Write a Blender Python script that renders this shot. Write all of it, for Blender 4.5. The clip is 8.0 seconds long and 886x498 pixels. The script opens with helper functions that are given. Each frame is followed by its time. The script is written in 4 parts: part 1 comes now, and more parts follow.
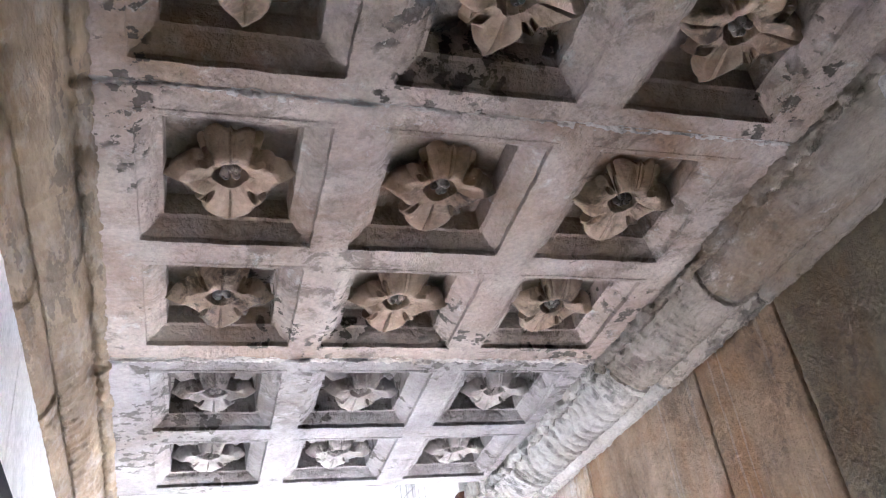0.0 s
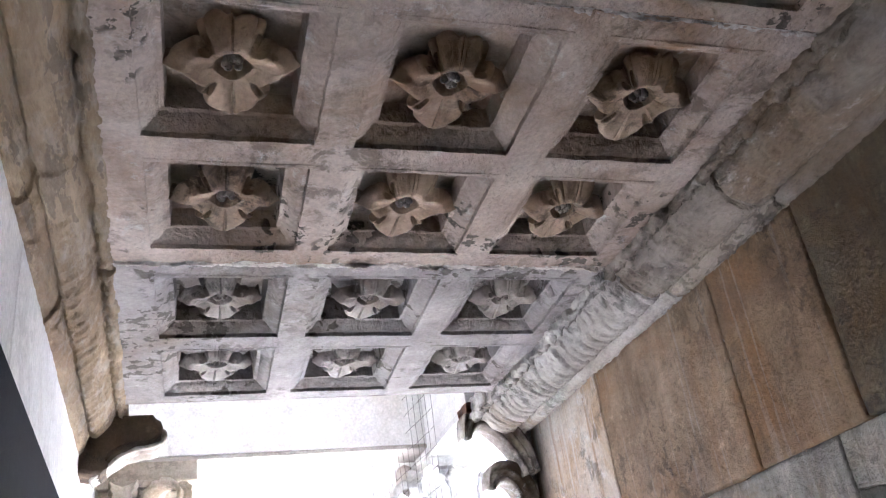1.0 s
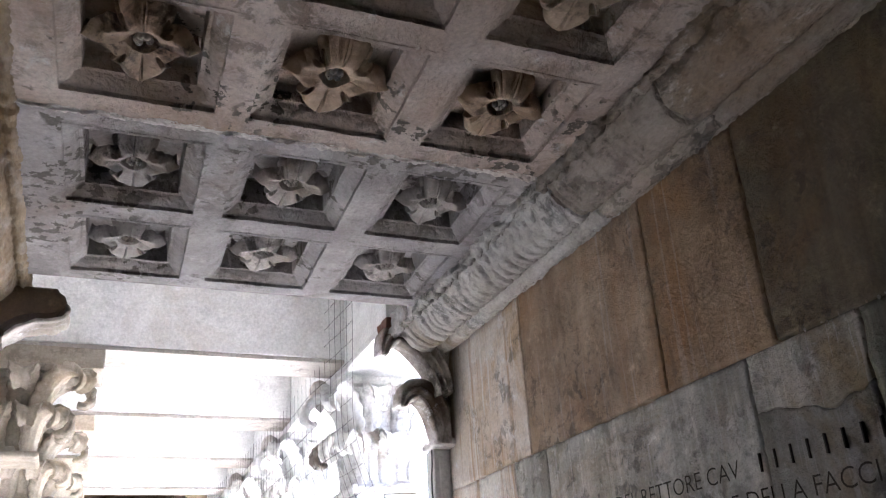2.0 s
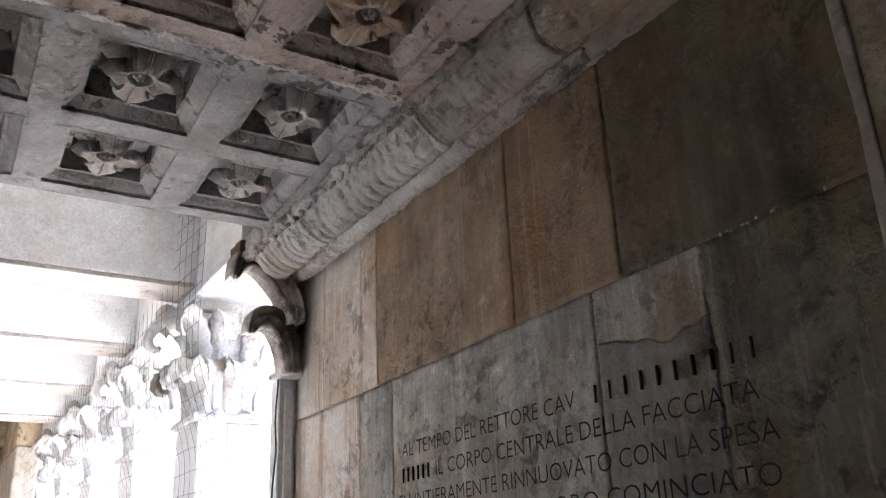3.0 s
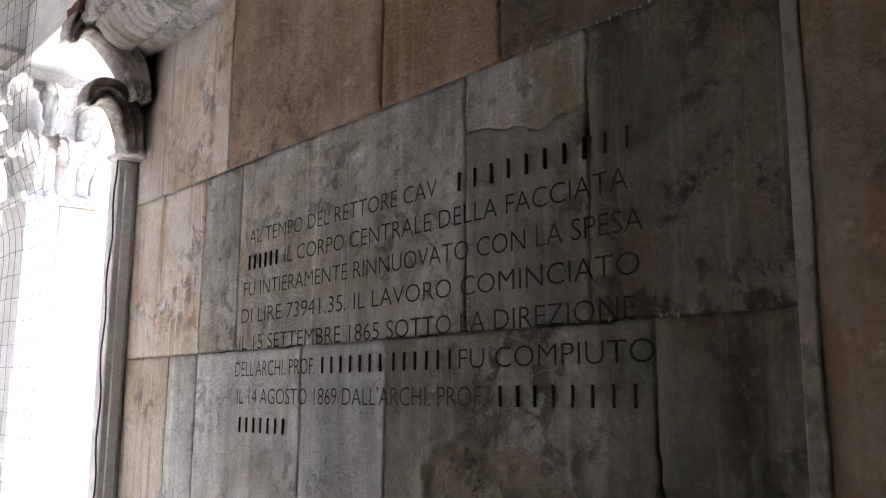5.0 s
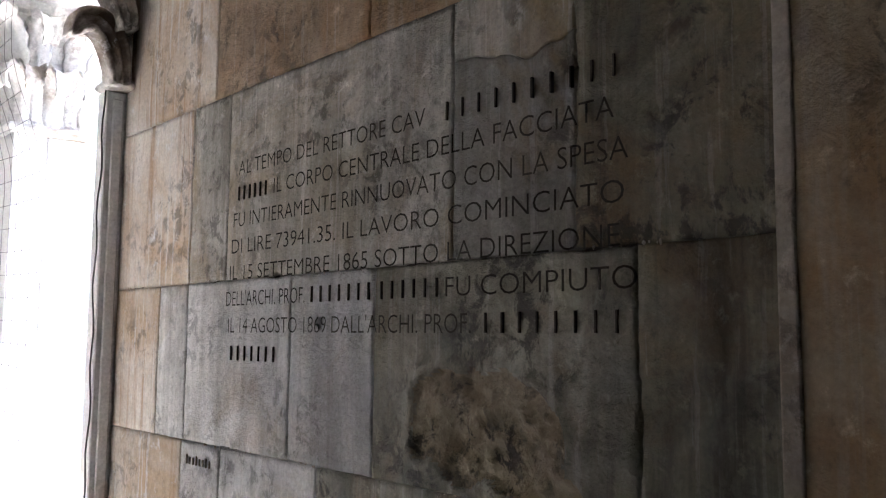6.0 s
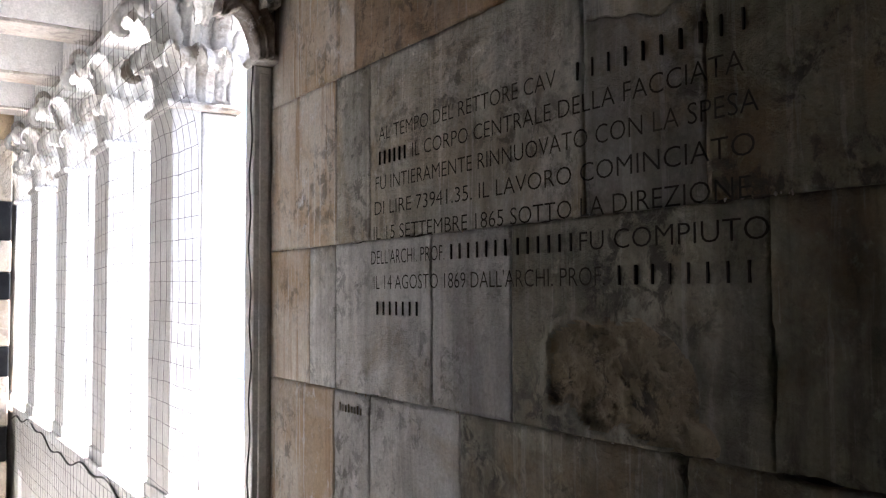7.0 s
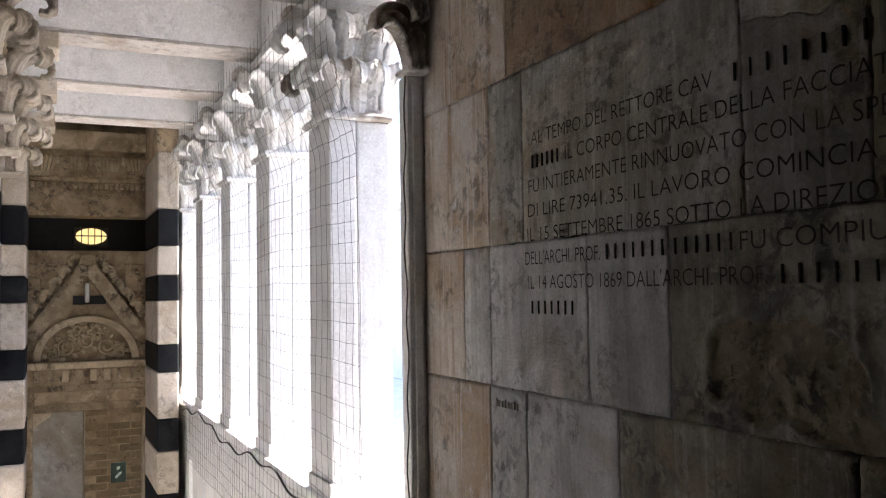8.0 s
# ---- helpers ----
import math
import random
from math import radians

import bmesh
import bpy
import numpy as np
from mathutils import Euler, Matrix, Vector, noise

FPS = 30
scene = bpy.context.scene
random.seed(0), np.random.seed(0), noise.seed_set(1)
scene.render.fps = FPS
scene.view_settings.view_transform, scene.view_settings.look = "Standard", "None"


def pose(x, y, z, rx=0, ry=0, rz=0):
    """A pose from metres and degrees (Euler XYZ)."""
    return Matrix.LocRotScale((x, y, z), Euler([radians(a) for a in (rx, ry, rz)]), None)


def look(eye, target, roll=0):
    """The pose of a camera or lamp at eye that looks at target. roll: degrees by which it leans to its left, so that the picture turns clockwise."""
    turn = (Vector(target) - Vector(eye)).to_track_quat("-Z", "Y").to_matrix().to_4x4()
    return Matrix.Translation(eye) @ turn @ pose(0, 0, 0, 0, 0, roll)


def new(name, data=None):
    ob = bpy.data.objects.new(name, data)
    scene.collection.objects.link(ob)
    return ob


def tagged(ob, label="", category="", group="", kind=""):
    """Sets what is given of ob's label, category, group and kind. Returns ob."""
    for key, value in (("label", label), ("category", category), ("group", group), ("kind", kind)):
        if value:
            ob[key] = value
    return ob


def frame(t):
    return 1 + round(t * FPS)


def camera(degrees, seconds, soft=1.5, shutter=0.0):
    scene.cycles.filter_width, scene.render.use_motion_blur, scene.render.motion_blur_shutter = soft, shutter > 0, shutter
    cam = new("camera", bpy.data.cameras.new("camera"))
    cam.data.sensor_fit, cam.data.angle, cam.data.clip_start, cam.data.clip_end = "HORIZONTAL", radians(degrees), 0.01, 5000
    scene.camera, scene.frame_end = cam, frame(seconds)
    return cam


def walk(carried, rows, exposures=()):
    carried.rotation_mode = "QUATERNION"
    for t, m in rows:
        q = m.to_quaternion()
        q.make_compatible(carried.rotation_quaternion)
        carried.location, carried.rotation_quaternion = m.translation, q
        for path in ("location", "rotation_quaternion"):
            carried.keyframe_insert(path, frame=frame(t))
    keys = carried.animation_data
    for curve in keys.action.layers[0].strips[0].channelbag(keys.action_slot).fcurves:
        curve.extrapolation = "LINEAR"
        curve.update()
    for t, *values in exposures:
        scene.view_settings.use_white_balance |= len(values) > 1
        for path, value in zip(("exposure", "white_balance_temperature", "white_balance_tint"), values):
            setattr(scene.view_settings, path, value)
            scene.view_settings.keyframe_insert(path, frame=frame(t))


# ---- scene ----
cam = camera(54.0, 8.0, soft=1.2)
PATH = [
    (0, (0.054, 0.006, 1.923), (0.661, 1.577, 3.002), -9.2),
    (0.5, (0.055, 0.037, 1.911), (0.65, 1.651, 2.931), -9.5),
    (1, (0.057, 0.075, 1.902), (0.662, 1.737, 2.836), -8.6),
    (1.2, (0.065, 0.091, 1.896), (0.671, 1.768, 2.8), -7.6),
    (2.3, (0.177, 0.214, 1.756), (0.957, 1.869, 2.562), -2.4),
    (2.5, (0.189, 0.222, 1.749), (1.026, 1.861, 2.532), -2.3),
    (3, (0.231, 0.254, 1.731), (1.224, 1.834, 2.451), -2.4),
    (3.5, (0.243, 0.295, 1.711), (1.42, 1.795, 2.313), -2.2),
    (4, (0.275, 0.353, 1.697), (1.518, 1.84, 2.19), -0.8),
    (4.5, (0.297, 0.383, 1.681), (1.589, 1.856, 2.084), -0.1),
    (5.8, (0.313, 0.372, 1.63), (1.643, 1.845, 1.875), 0.7),
    (6, (0.307, 0.365, 1.634), (1.64, 1.841, 1.838), 0.5),
    (6.5, (0.288, 0.334, 1.623), (1.536, 1.892, 1.746), 0.4),
    (7, (0.239, 0.296, 1.627), (1.34, 1.962, 1.732), -0.3),
    (7.5, (0.194, 0.273, 1.628), (1.161, 2.02, 1.735), -0.9),
    (8, (0.146, 0.247, 1.636), (0.976, 2.064, 1.737), -0.9),
]
walk(cam, [(t, look(eye, target, roll)) for t, eye, target, roll in PATH],
     exposures=[(0.0, 5.72, 5750, 17), (1.2, 4.85, 5900, 17), (2.5, 4.0, 6100, 16), (3.5, 4.0, 6250, 16), (4.5, 4.05, 6300, 16), (6.0, 4.05, 6350, 16), (6.5, 3.7, 6450, 16), (7.0, 3.25, 6500, 16), (8.0, 2.58, 6600, 16)])

# ---- light ----
SUN_DIR = Vector((0.55, 0.02, 0.83)).normalized()   # towards the sun
world = bpy.data.worlds.new("sky")
scene.world = world
world.use_nodes = True
wn = world.node_tree.nodes
sky = wn.new("ShaderNodeTexSky")
sky.sky_type, sky.sun_disc = "NISHITA", False
sky.sun_elevation = math.asin(SUN_DIR.z)
sky.sun_rotation = math.atan2(SUN_DIR.x, SUN_DIR.y)
world.node_tree.links.new(sky.outputs[0], wn["Background"].inputs[0])
wn["Background"].inputs[1].default_value = 0.15
sun_data = bpy.data.lights.new("sun", "SUN")
sun_data.energy, sun_data.angle, sun_data.color = 5.0, radians(0.6), (1.0, 0.96, 0.90)
sun = new("sun", sun_data)
sun.matrix_world = look(tuple(SUN_DIR * 30), (0, 0, 0))


# ---- materials ----
def ramp(nt, src, lo, hi):
    r = nt.nodes.new("ShaderNodeMapRange")
    r.inputs[1].default_value, r.inputs[2].default_value = lo, hi
    nt.links.new(src, r.inputs[0])
    return r.outputs[0]


def mix(nt, fac, a, b, mode="MIX"):
    m = nt.nodes.new("ShaderNodeMix")
    m.data_type, m.blend_type = "RGBA", mode
    for k, v in ((0, fac), (6, a), (7, b)):
        if isinstance(v, (int, float)):
            m.inputs[k].default_value = v
        elif isinstance(v, tuple):
            m.inputs[k].default_value = (*v, 1.0)
        else:
            nt.links.new(v, m.inputs[k])
    return m.outputs[2]


def tex_noise(nt, vec, scale, detail=6.0, rough=0.6, distort=0.0):
    n = nt.nodes.new("ShaderNodeTexNoise")
    n.inputs["Scale"].default_value, n.inputs["Detail"].default_value = scale, detail
    n.inputs["Roughness"].default_value, n.inputs["Distortion"].default_value = rough, distort
    nt.links.new(vec, n.inputs["Vector"])
    return n.outputs[0]


def scaled(nt, vec, sx, sy, sz):
    m = nt.nodes.new("ShaderNodeMapping")
    m.inputs["Scale"].default_value = (sx, sy, sz)
    nt.links.new(vec, m.inputs["Vector"])
    return m.outputs[0]


def stone(name, light, dark, stain, stain_lo=0.52, stain_hi=0.75, streak=0.0, streak_col=(0.2, 0.12, 0.06),
          grime=0.5, grime_col=(0.035, 0.032, 0.028), rough=0.75, bump=0.5, vary=0.25, veins=0.0, spec=0.35, flake=0.0, drip=0.0, along=1.0, wash=0.0):
    """Weathered marble: two tones, broad stains, runs down the face, black grime in the pits."""
    m = bpy.data.materials.new(name)
    m.use_nodes = True
    nt = m.node_tree
    bsdf = nt.nodes["Principled BSDF"]
    bsdf.inputs["Specular IOR Level"].default_value = spec
    tc = nt.nodes.new("ShaderNodeTexCoord")
    info = nt.nodes.new("ShaderNodeObjectInfo")
    shift = nt.nodes.new("ShaderNodeVectorMath")
    shift.operation = "MULTIPLY_ADD"
    nt.links.new(info.outputs["Random"], shift.inputs[0])
    shift.inputs[1].default_value = (7.0, 3.0, 5.0)
    nt.links.new(tc.outputs["Object"], shift.inputs[2])
    p = shift.outputs[0] if along == 1.0 else scaled(nt, shift.outputs[0], 1.0, 1.0 / along, 1.0)
    n1 = tex_noise(nt, p, 4.5, 8, 0.62, 0.6)
    col = mix(nt, ramp(nt, n1, 0.36, 0.64), dark, light)
    n2 = tex_noise(nt, p, 1.9, 7, 0.65, 0.8)
    col = mix(nt, ramp(nt, n2, stain_lo, stain_hi), col, stain)
    if veins:
        nv = tex_noise(nt, scaled(nt, p, 1.0, 1.0, 2.0), 2.4, 9, 0.7, 2.2)
        v = nt.nodes.new("ShaderNodeMath")
        v.operation = "PINGPONG"
        v.inputs[1].default_value = 0.5
        nt.links.new(nv, v.inputs[0])
        col = mix(nt, ramp(nt, v.outputs[0], 0.475, 0.5), col, (0.16, 0.16, 0.165))
    if streak:
        ns = tex_noise(nt, scaled(nt, p, 15.0, 15.0, 0.7), 1.6, 7, 0.65, 0.3)
        f = ramp(nt, ns, 0.5, 0.66)
        g = nt.nodes.new("ShaderNodeMath")
        g.operation = "MULTIPLY"
        g.inputs[1].default_value = streak
        nt.links.new(f, g.inputs[0])
        col = mix(nt, g.outputs[0], col, streak_col)
    if drip:
        # pale lime runs
        nd = tex_noise(nt, scaled(nt, p, 34.0, 34.0, 1.1), 1.3, 6, 0.6, 0.25)
        dm = nt.nodes.new("ShaderNodeMath")
        dm.operation = "MULTIPLY"
        dm.inputs[1].default_value = drip
        nt.links.new(ramp(nt, nd, 0.57, 0.62), dm.inputs[0])
        col = mix(nt, dm.outputs[0], col, (0.74, 0.70, 0.64))
    n3 = tex_noise(nt, p, 17.0, 9, 0.72, 0.4)
    n4 = tex_noise(nt, p, 2.7, 5, 0.6, 0.2)
    gm = nt.nodes.new("ShaderNodeMath")
    gm.operation = "MULTIPLY"
    nt.links.new(ramp(nt, n3, 0.50, 0.575), gm.inputs[0])
    nt.links.new(ramp(nt, n4, 0.46, 0.60), gm.inputs[1])
    gs = nt.nodes.new("ShaderNodeMath")
    gs.operation = "MULTIPLY"
    gs.inputs[1].default_value = grime
    nt.links.new(gm.outputs[0], gs.inputs[0])
    col = mix(nt, gs.outputs[0], col, grime_col)
    n6 = tex_noise(nt, p, 13.0, 10, 0.78, 0.2)
    col = mix(nt, ramp(nt, n6, 0.57, 0.70), col, tuple(min(0.86, c * 1.35) for c in light))
    n7 = tex_noise(nt, p, 38.0, 8, 0.75, 0.3)
    pm = nt.nodes.new("ShaderNodeMath")
    pm.operation = "MULTIPLY"
    nt.links.new(ramp(nt, n7, 0.52, 0.62), pm.inputs[0])
    nt.links.new(ramp(nt, tex_noise(nt, p, 3.6, 6, 0.65, 0.5), 0.50, 0.68), pm.inputs[1])
    pg = nt.nodes.new("ShaderNodeMath")
    pg.operation = "MULTIPLY"
    pg.inputs[1].default_value = grime
    nt.links.new(pm.outputs[0], pg.inputs[0])
    col = mix(nt, pg.outputs[0], col, tuple(c * 0.35 for c in dark))
    if flake:
        fm = nt.nodes.new("ShaderNodeMath")
        fm.operation = "MULTIPLY"
        nt.links.new(ramp(nt, tex_noise(nt, p, 26.0, 6, 0.6, 0.1), 0.535, 0.55), fm.inputs[0])
        nt.links.new(ramp(nt, tex_noise(nt, p, 3.1, 4, 0.55, 0.6), 0.55, 0.58), fm.inputs[1])
        fg = nt.nodes.new("ShaderNodeMath")
        fg.operation = "MULTIPLY"
        fg.inputs[1].default_value = flake
        nt.links.new(fm.outputs[0], fg.inputs[0])
        col = mix(nt, fg.outputs[0], col, (0.10, 0.085, 0.07))
    n5 = tex_noise(nt, p, 90.0, 4, 0.7)
    speck = nt.nodes.new("ShaderNodeMapRange")
    speck.inputs[1].default_value, speck.inputs[2].default_value = 0.3, 0.7
    speck.inputs[3].default_value, speck.inputs[4].default_value = 1.0 - 0.20, 1.0 + 0.09
    nt.links.new(n5, speck.inputs[0])
    tone = nt.nodes.new("ShaderNodeMapRange")
    tone.inputs[3].default_value, tone.inputs[4].default_value = 1.0 - vary, 1.0 + vary * 0.4
    nt.links.new(info.outputs["Random"], tone.inputs[0])
    mul = nt.nodes.new("ShaderNodeMath")
    mul.operation = "MULTIPLY"
    nt.links.new(speck.outputs[0], mul.inputs[0])
    nt.links.new(tone.outputs[0], mul.inputs[1])
    if wash:
        # broad tonal runs down the face
        w = nt.nodes.new("ShaderNodeMapRange")
        w.inputs[1].default_value, w.inputs[2].default_value = 0.32, 0.66
        w.inputs[3].default_value, w.inputs[4].default_value = 1.0 - wash, 1.0 + 0.35 * wash
        nt.links.new(tex_noise(nt, scaled(nt, p, 5.0, 5.0, 1.0), 1.3, 7, 0.6, 0.9), w.inputs[0])
        wm = nt.nodes.new("ShaderNodeMath")
        wm.operation = "MULTIPLY"
        nt.links.new(mul.outputs[0], wm.inputs[0])
        nt.links.new(w.outputs[0], wm.inputs[1])
        mul = wm
    cb = nt.nodes.new("ShaderNodeCombineColor")
    for k in range(3):
        nt.links.new(mul.outputs[0], cb.inputs[k])
    col = mix(nt, 1.0, col, cb.outputs[0], "MULTIPLY")
    nt.links.new(col, bsdf.inputs["Base Color"])
    rr = nt.nodes.new("ShaderNodeMapRange")
    rr.inputs[3].default_value, rr.inputs[4].default_value = rough - 0.12, min(1.0, rough + 0.15)
    nt.links.new(n1, rr.inputs[0])
    nt.links.new(rr.outputs[0], bsdf.inputs["Roughness"])
    bp = nt.nodes.new("ShaderNodeBump")
    bp.inputs["Strength"].default_value, bp.inputs["Distance"].default_value = bump, 0.012
    hsum = nt.nodes.new("ShaderNodeMath")
    hsum.operation = "MULTIPLY_ADD"
    hsum.inputs[1].default_value = 0.35
    nt.links.new(n5, hsum.inputs[0])
    nt.links.new(n3, hsum.inputs[2])
    nt.links.new(hsum.outputs[0], bp.inputs["Height"])
    nt.links.new(bp.outputs[0], bsdf.inputs["Normal"])
    return m


def plain(name, colour, rough=0.6, metal=0.0, emit=0.0, spec=0.4):
    m = bpy.data.materials.new(name)
    m.use_nodes = True
    nt = m.node_tree
    b = nt.nodes["Principled BSDF"]
    tc = nt.nodes.new("ShaderNodeTexCoord")
    n = tex_noise(nt, tc.outputs["Object"], 25.0, 6)
    col = mix(nt, ramp(nt, n, 0.3, 0.7), tuple(c * 0.7 for c in colour), tuple(min(1.0, c * 1.15) for c in colour))
    nt.links.new(col, b.inputs["Base Color"])
    b.inputs["Specular IOR Level"].default_value = spec
    b.inputs["Roughness"].default_value, b.inputs["Metallic"].default_value = rough, metal
    if emit:
        b.inputs["Emission Color"].default_value = (*colour, 1)
        b.inputs["Emission Strength"].default_value = emit
    return m


M_SLAB_WARM = stone("soffit_marble_warm", (0.78, 0.68, 0.61), (0.56, 0.445, 0.37), (0.42, 0.27, 0.17), 0.49, 0.68, grime=0.6, grime_col=(0.12, 0.085, 0.055), bump=1.7, flake=0.9)
M_SLAB_GREY = stone("soffit_marble_grey", (0.56, 0.53, 0.52), (0.36, 0.33, 0.32), (0.30, 0.245, 0.205), 0.52, 0.70, grime=0.6, grime_col=(0.10, 0.085, 0.07), bump=1.7, flake=0.8)
M_ROSE_WARM = stone("rosette_marble_warm", (0.53, 0.405, 0.30), (0.29, 0.205, 0.145), (0.22, 0.135, 0.08), 0.50, 0.66, grime=0.7, vary=0.12, bump=0.7)
M_ROSE_GREY = stone("rosette_marble_grey", (0.47, 0.435, 0.41), (0.27, 0.24, 0.22), (0.25, 0.195, 0.155), 0.50, 0.70, grime=0.7, vary=0.2, bump=0.6)
M_MOULD = stone("moulding_marble", (0.84, 0.815, 0.775), (0.62, 0.58, 0.53), (0.52, 0.43, 0.33), 0.53, 0.70, grime=0.6, bump=1.3, flake=0.3)
M_MOULD_B = stone("moulding_marble_brown", (0.62, 0.545, 0.47), (0.37, 0.31, 0.25), (0.40, 0.29, 0.195), 0.48, 0.66, grime=0.7, bump=1.6, flake=0.5, along=2.0)
M_GRIMY = stone("grimy_capital_marble", (0.74, 0.71, 0.67), (0.34, 0.29, 0.245), (0.15, 0.11, 0.08), 0.50, 0.60, grime=0.6, bump=0.6)
M_MOULD_L = stone("moulding_marble_ochre", (0.40, 0.305, 0.20), (0.17, 0.12, 0.073), (0.30, 0.18, 0.085), 0.45, 0.62, streak=0.5, streak_col=(0.44, 0.40, 0.35), grime=0.7, bump=1.3, flake=0.5, along=4.0)
# Brown stone, darkened in colour because the bracket stands against the light.
M_BRACKET = stone("backlit_bracket_stone", (0.20, 0.14, 0.09), (0.09, 0.065, 0.045), (0.30, 0.26, 0.22), 0.54, 0.66, grime=0.7, bump=0.9)
M_BROWN = stone("wall_stone_brown", (0.64, 0.475, 0.32), (0.38, 0.26, 0.16), (0.47, 0.265, 0.125), 0.47, 0.64, streak=0.18, streak_col=(0.64, 0.55, 0.44), grime=0.6, bump=1.0, drip=0.3, wash=0.25)
M_RUSSET = stone("wall_stone_russet", (0.46, 0.32, 0.195), (0.26, 0.17, 0.098), (0.37, 0.19, 0.075), 0.47, 0.64, streak=0.3, streak_col=(0.20, 0.12, 0.06), grime=0.6, bump=1.0, drip=0.2, wash=0.3)
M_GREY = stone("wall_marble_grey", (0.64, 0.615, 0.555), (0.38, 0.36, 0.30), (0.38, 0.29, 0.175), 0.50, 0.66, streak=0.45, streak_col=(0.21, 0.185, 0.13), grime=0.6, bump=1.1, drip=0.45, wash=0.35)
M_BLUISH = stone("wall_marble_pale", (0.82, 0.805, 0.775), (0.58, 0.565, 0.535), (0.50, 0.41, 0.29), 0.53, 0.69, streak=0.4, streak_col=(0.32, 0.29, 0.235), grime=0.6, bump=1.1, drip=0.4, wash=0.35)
# Dark stone, toned down further to put the light's falloff into colour.
M_DIM = stone("wall_marble_dimmed", (0.32, 0.30, 0.215), (0.125, 0.117, 0.078), (0.23, 0.16, 0.085), 0.48, 0.64, streak=0.45, streak_col=(0.07, 0.062, 0.044), grime=0.75, bump=1.1, vary=0.15, drip=0.15, wash=0.45)
M_SPALL = stone("broken_brown_stone", (0.42, 0.345, 0.23), (0.19, 0.15, 0.092), (0.30, 0.18, 0.085), 0.52, 0.66, grime=0.9, bump=1.4)
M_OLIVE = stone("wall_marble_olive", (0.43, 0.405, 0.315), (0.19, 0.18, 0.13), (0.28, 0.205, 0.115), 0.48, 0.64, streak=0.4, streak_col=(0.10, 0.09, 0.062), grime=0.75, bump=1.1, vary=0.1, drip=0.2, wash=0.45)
# Umber stone, also lowered for the dim end of the wall.
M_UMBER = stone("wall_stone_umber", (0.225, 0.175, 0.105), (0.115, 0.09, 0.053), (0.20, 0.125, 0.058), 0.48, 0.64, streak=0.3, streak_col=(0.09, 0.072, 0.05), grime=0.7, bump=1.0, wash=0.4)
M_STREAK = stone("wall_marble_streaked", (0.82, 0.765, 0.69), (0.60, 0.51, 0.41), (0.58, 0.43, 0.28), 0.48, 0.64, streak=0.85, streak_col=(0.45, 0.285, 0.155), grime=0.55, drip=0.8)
M_PLASTER = stone("pilaster_plaster", (0.52, 0.42, 0.285), (0.32, 0.24, 0.15), (0.38, 0.22, 0.10), 0.47, 0.64, streak=0.45, streak_col=(0.50, 0.46, 0.38), grime=0.7, bump=0.8)
M_WHITE = stone("white_marble", (0.84, 0.83, 0.81), (0.70, 0.68, 0.66), (0.58, 0.52, 0.45), 0.6, 0.85, grime=0.18, rough=0.6, bump=0.25, vary=0.08)
M_PIER = stone("pier_marble", (0.80, 0.79, 0.77), (0.68, 0.67, 0.65), (0.60, 0.54, 0.46), 0.58, 0.8, streak=0.4, streak_col=(0.50, 0.48, 0.45), grime=0.12, rough=0.6, bump=0.4, vary=0.08)
M_CAPITAL = stone("capital_marble", (0.80, 0.79, 0.77), (0.64, 0.62, 0.59), (0.30, 0.25, 0.20), 0.57, 0.65, grime=0.4, rough=0.65, bump=0.5, vary=0.1)
M_BEAM = stone("beam_marble", (0.90, 0.89, 0.88), (0.78, 0.77, 0.76), (0.60, 0.53, 0.47), 0.55, 0.8, grime=0.15, bump=0.25, vary=0.08)
M_BLACK = stone("black_marble", (0.022, 0.023, 0.025), (0.010, 0.0105, 0.012), (0.05, 0.048, 0.045), 0.58, 0.8, grime=0.2, rough=0.75, bump=0.4, spec=0.08)
M_CARVED = stone("portal_carving_stone", (0.70, 0.58, 0.40), (0.42, 0.325, 0.21), (0.22, 0.15, 0.085), 0.54, 0.68, grime=0.7, bump=1.2)
# Tan tone: paints shade under the beams, and colours the abacus flowers.
M_TAN = stone("tan_stone_and_beam_shade", (0.68, 0.63, 0.58), (0.52, 0.47, 0.42), (0.40, 0.32, 0.25), 0.52, 0.7, grime=0.4)
M_PORTAL = stone("portal_stone", (0.58, 0.455, 0.30), (0.30, 0.22, 0.13), (0.17, 0.115, 0.065), 0.52, 0.68, grime=0.75)
M_PALE = stone("pale_banding_stone", (0.62, 0.55, 0.46), (0.46, 0.39, 0.30), (0.36, 0.26, 0.16), 0.52, 0.75, grime=0.4)
M_MORTAR = stone("joint_mortar", (0.10, 0.085, 0.07), (0.045, 0.038, 0.03), (0.16, 0.14, 0.115), 0.55, 0.75, grime=0.6, bump=0.9)
M_LETTER = stone("letter_dark", (0.060, 0.053, 0.040), (0.024, 0.021, 0.016), (0.11, 0.098, 0.075), 0.58, 0.72, grime=0.4, rough=0.85, bump=0.4, spec=0.1)
M_RUST = stone("rusty_iron", (0.20, 0.085, 0.05), (0.09, 0.04, 0.025), (0.28, 0.12, 0.06), grime=0.5)
M_NET = plain("net_cord", (0.05, 0.048, 0.045), 0.8)
M_PAVE = stone("pavement_stone", (0.80, 0.775, 0.73), (0.66, 0.635, 0.59), (0.46, 0.42, 0.36), grime=0.25)
M_FLOOR = stone("low_bounce_floor_stone", (0.36, 0.33, 0.29), (0.24, 0.215, 0.185), (0.20, 0.17, 0.135), grime=0.4)
M_FACADE = stone("added_pale_facade", (0.78, 0.76, 0.72), (0.68, 0.65, 0.60), (0.6, 0.55, 0.48), grime=0.1, bump=0.2)
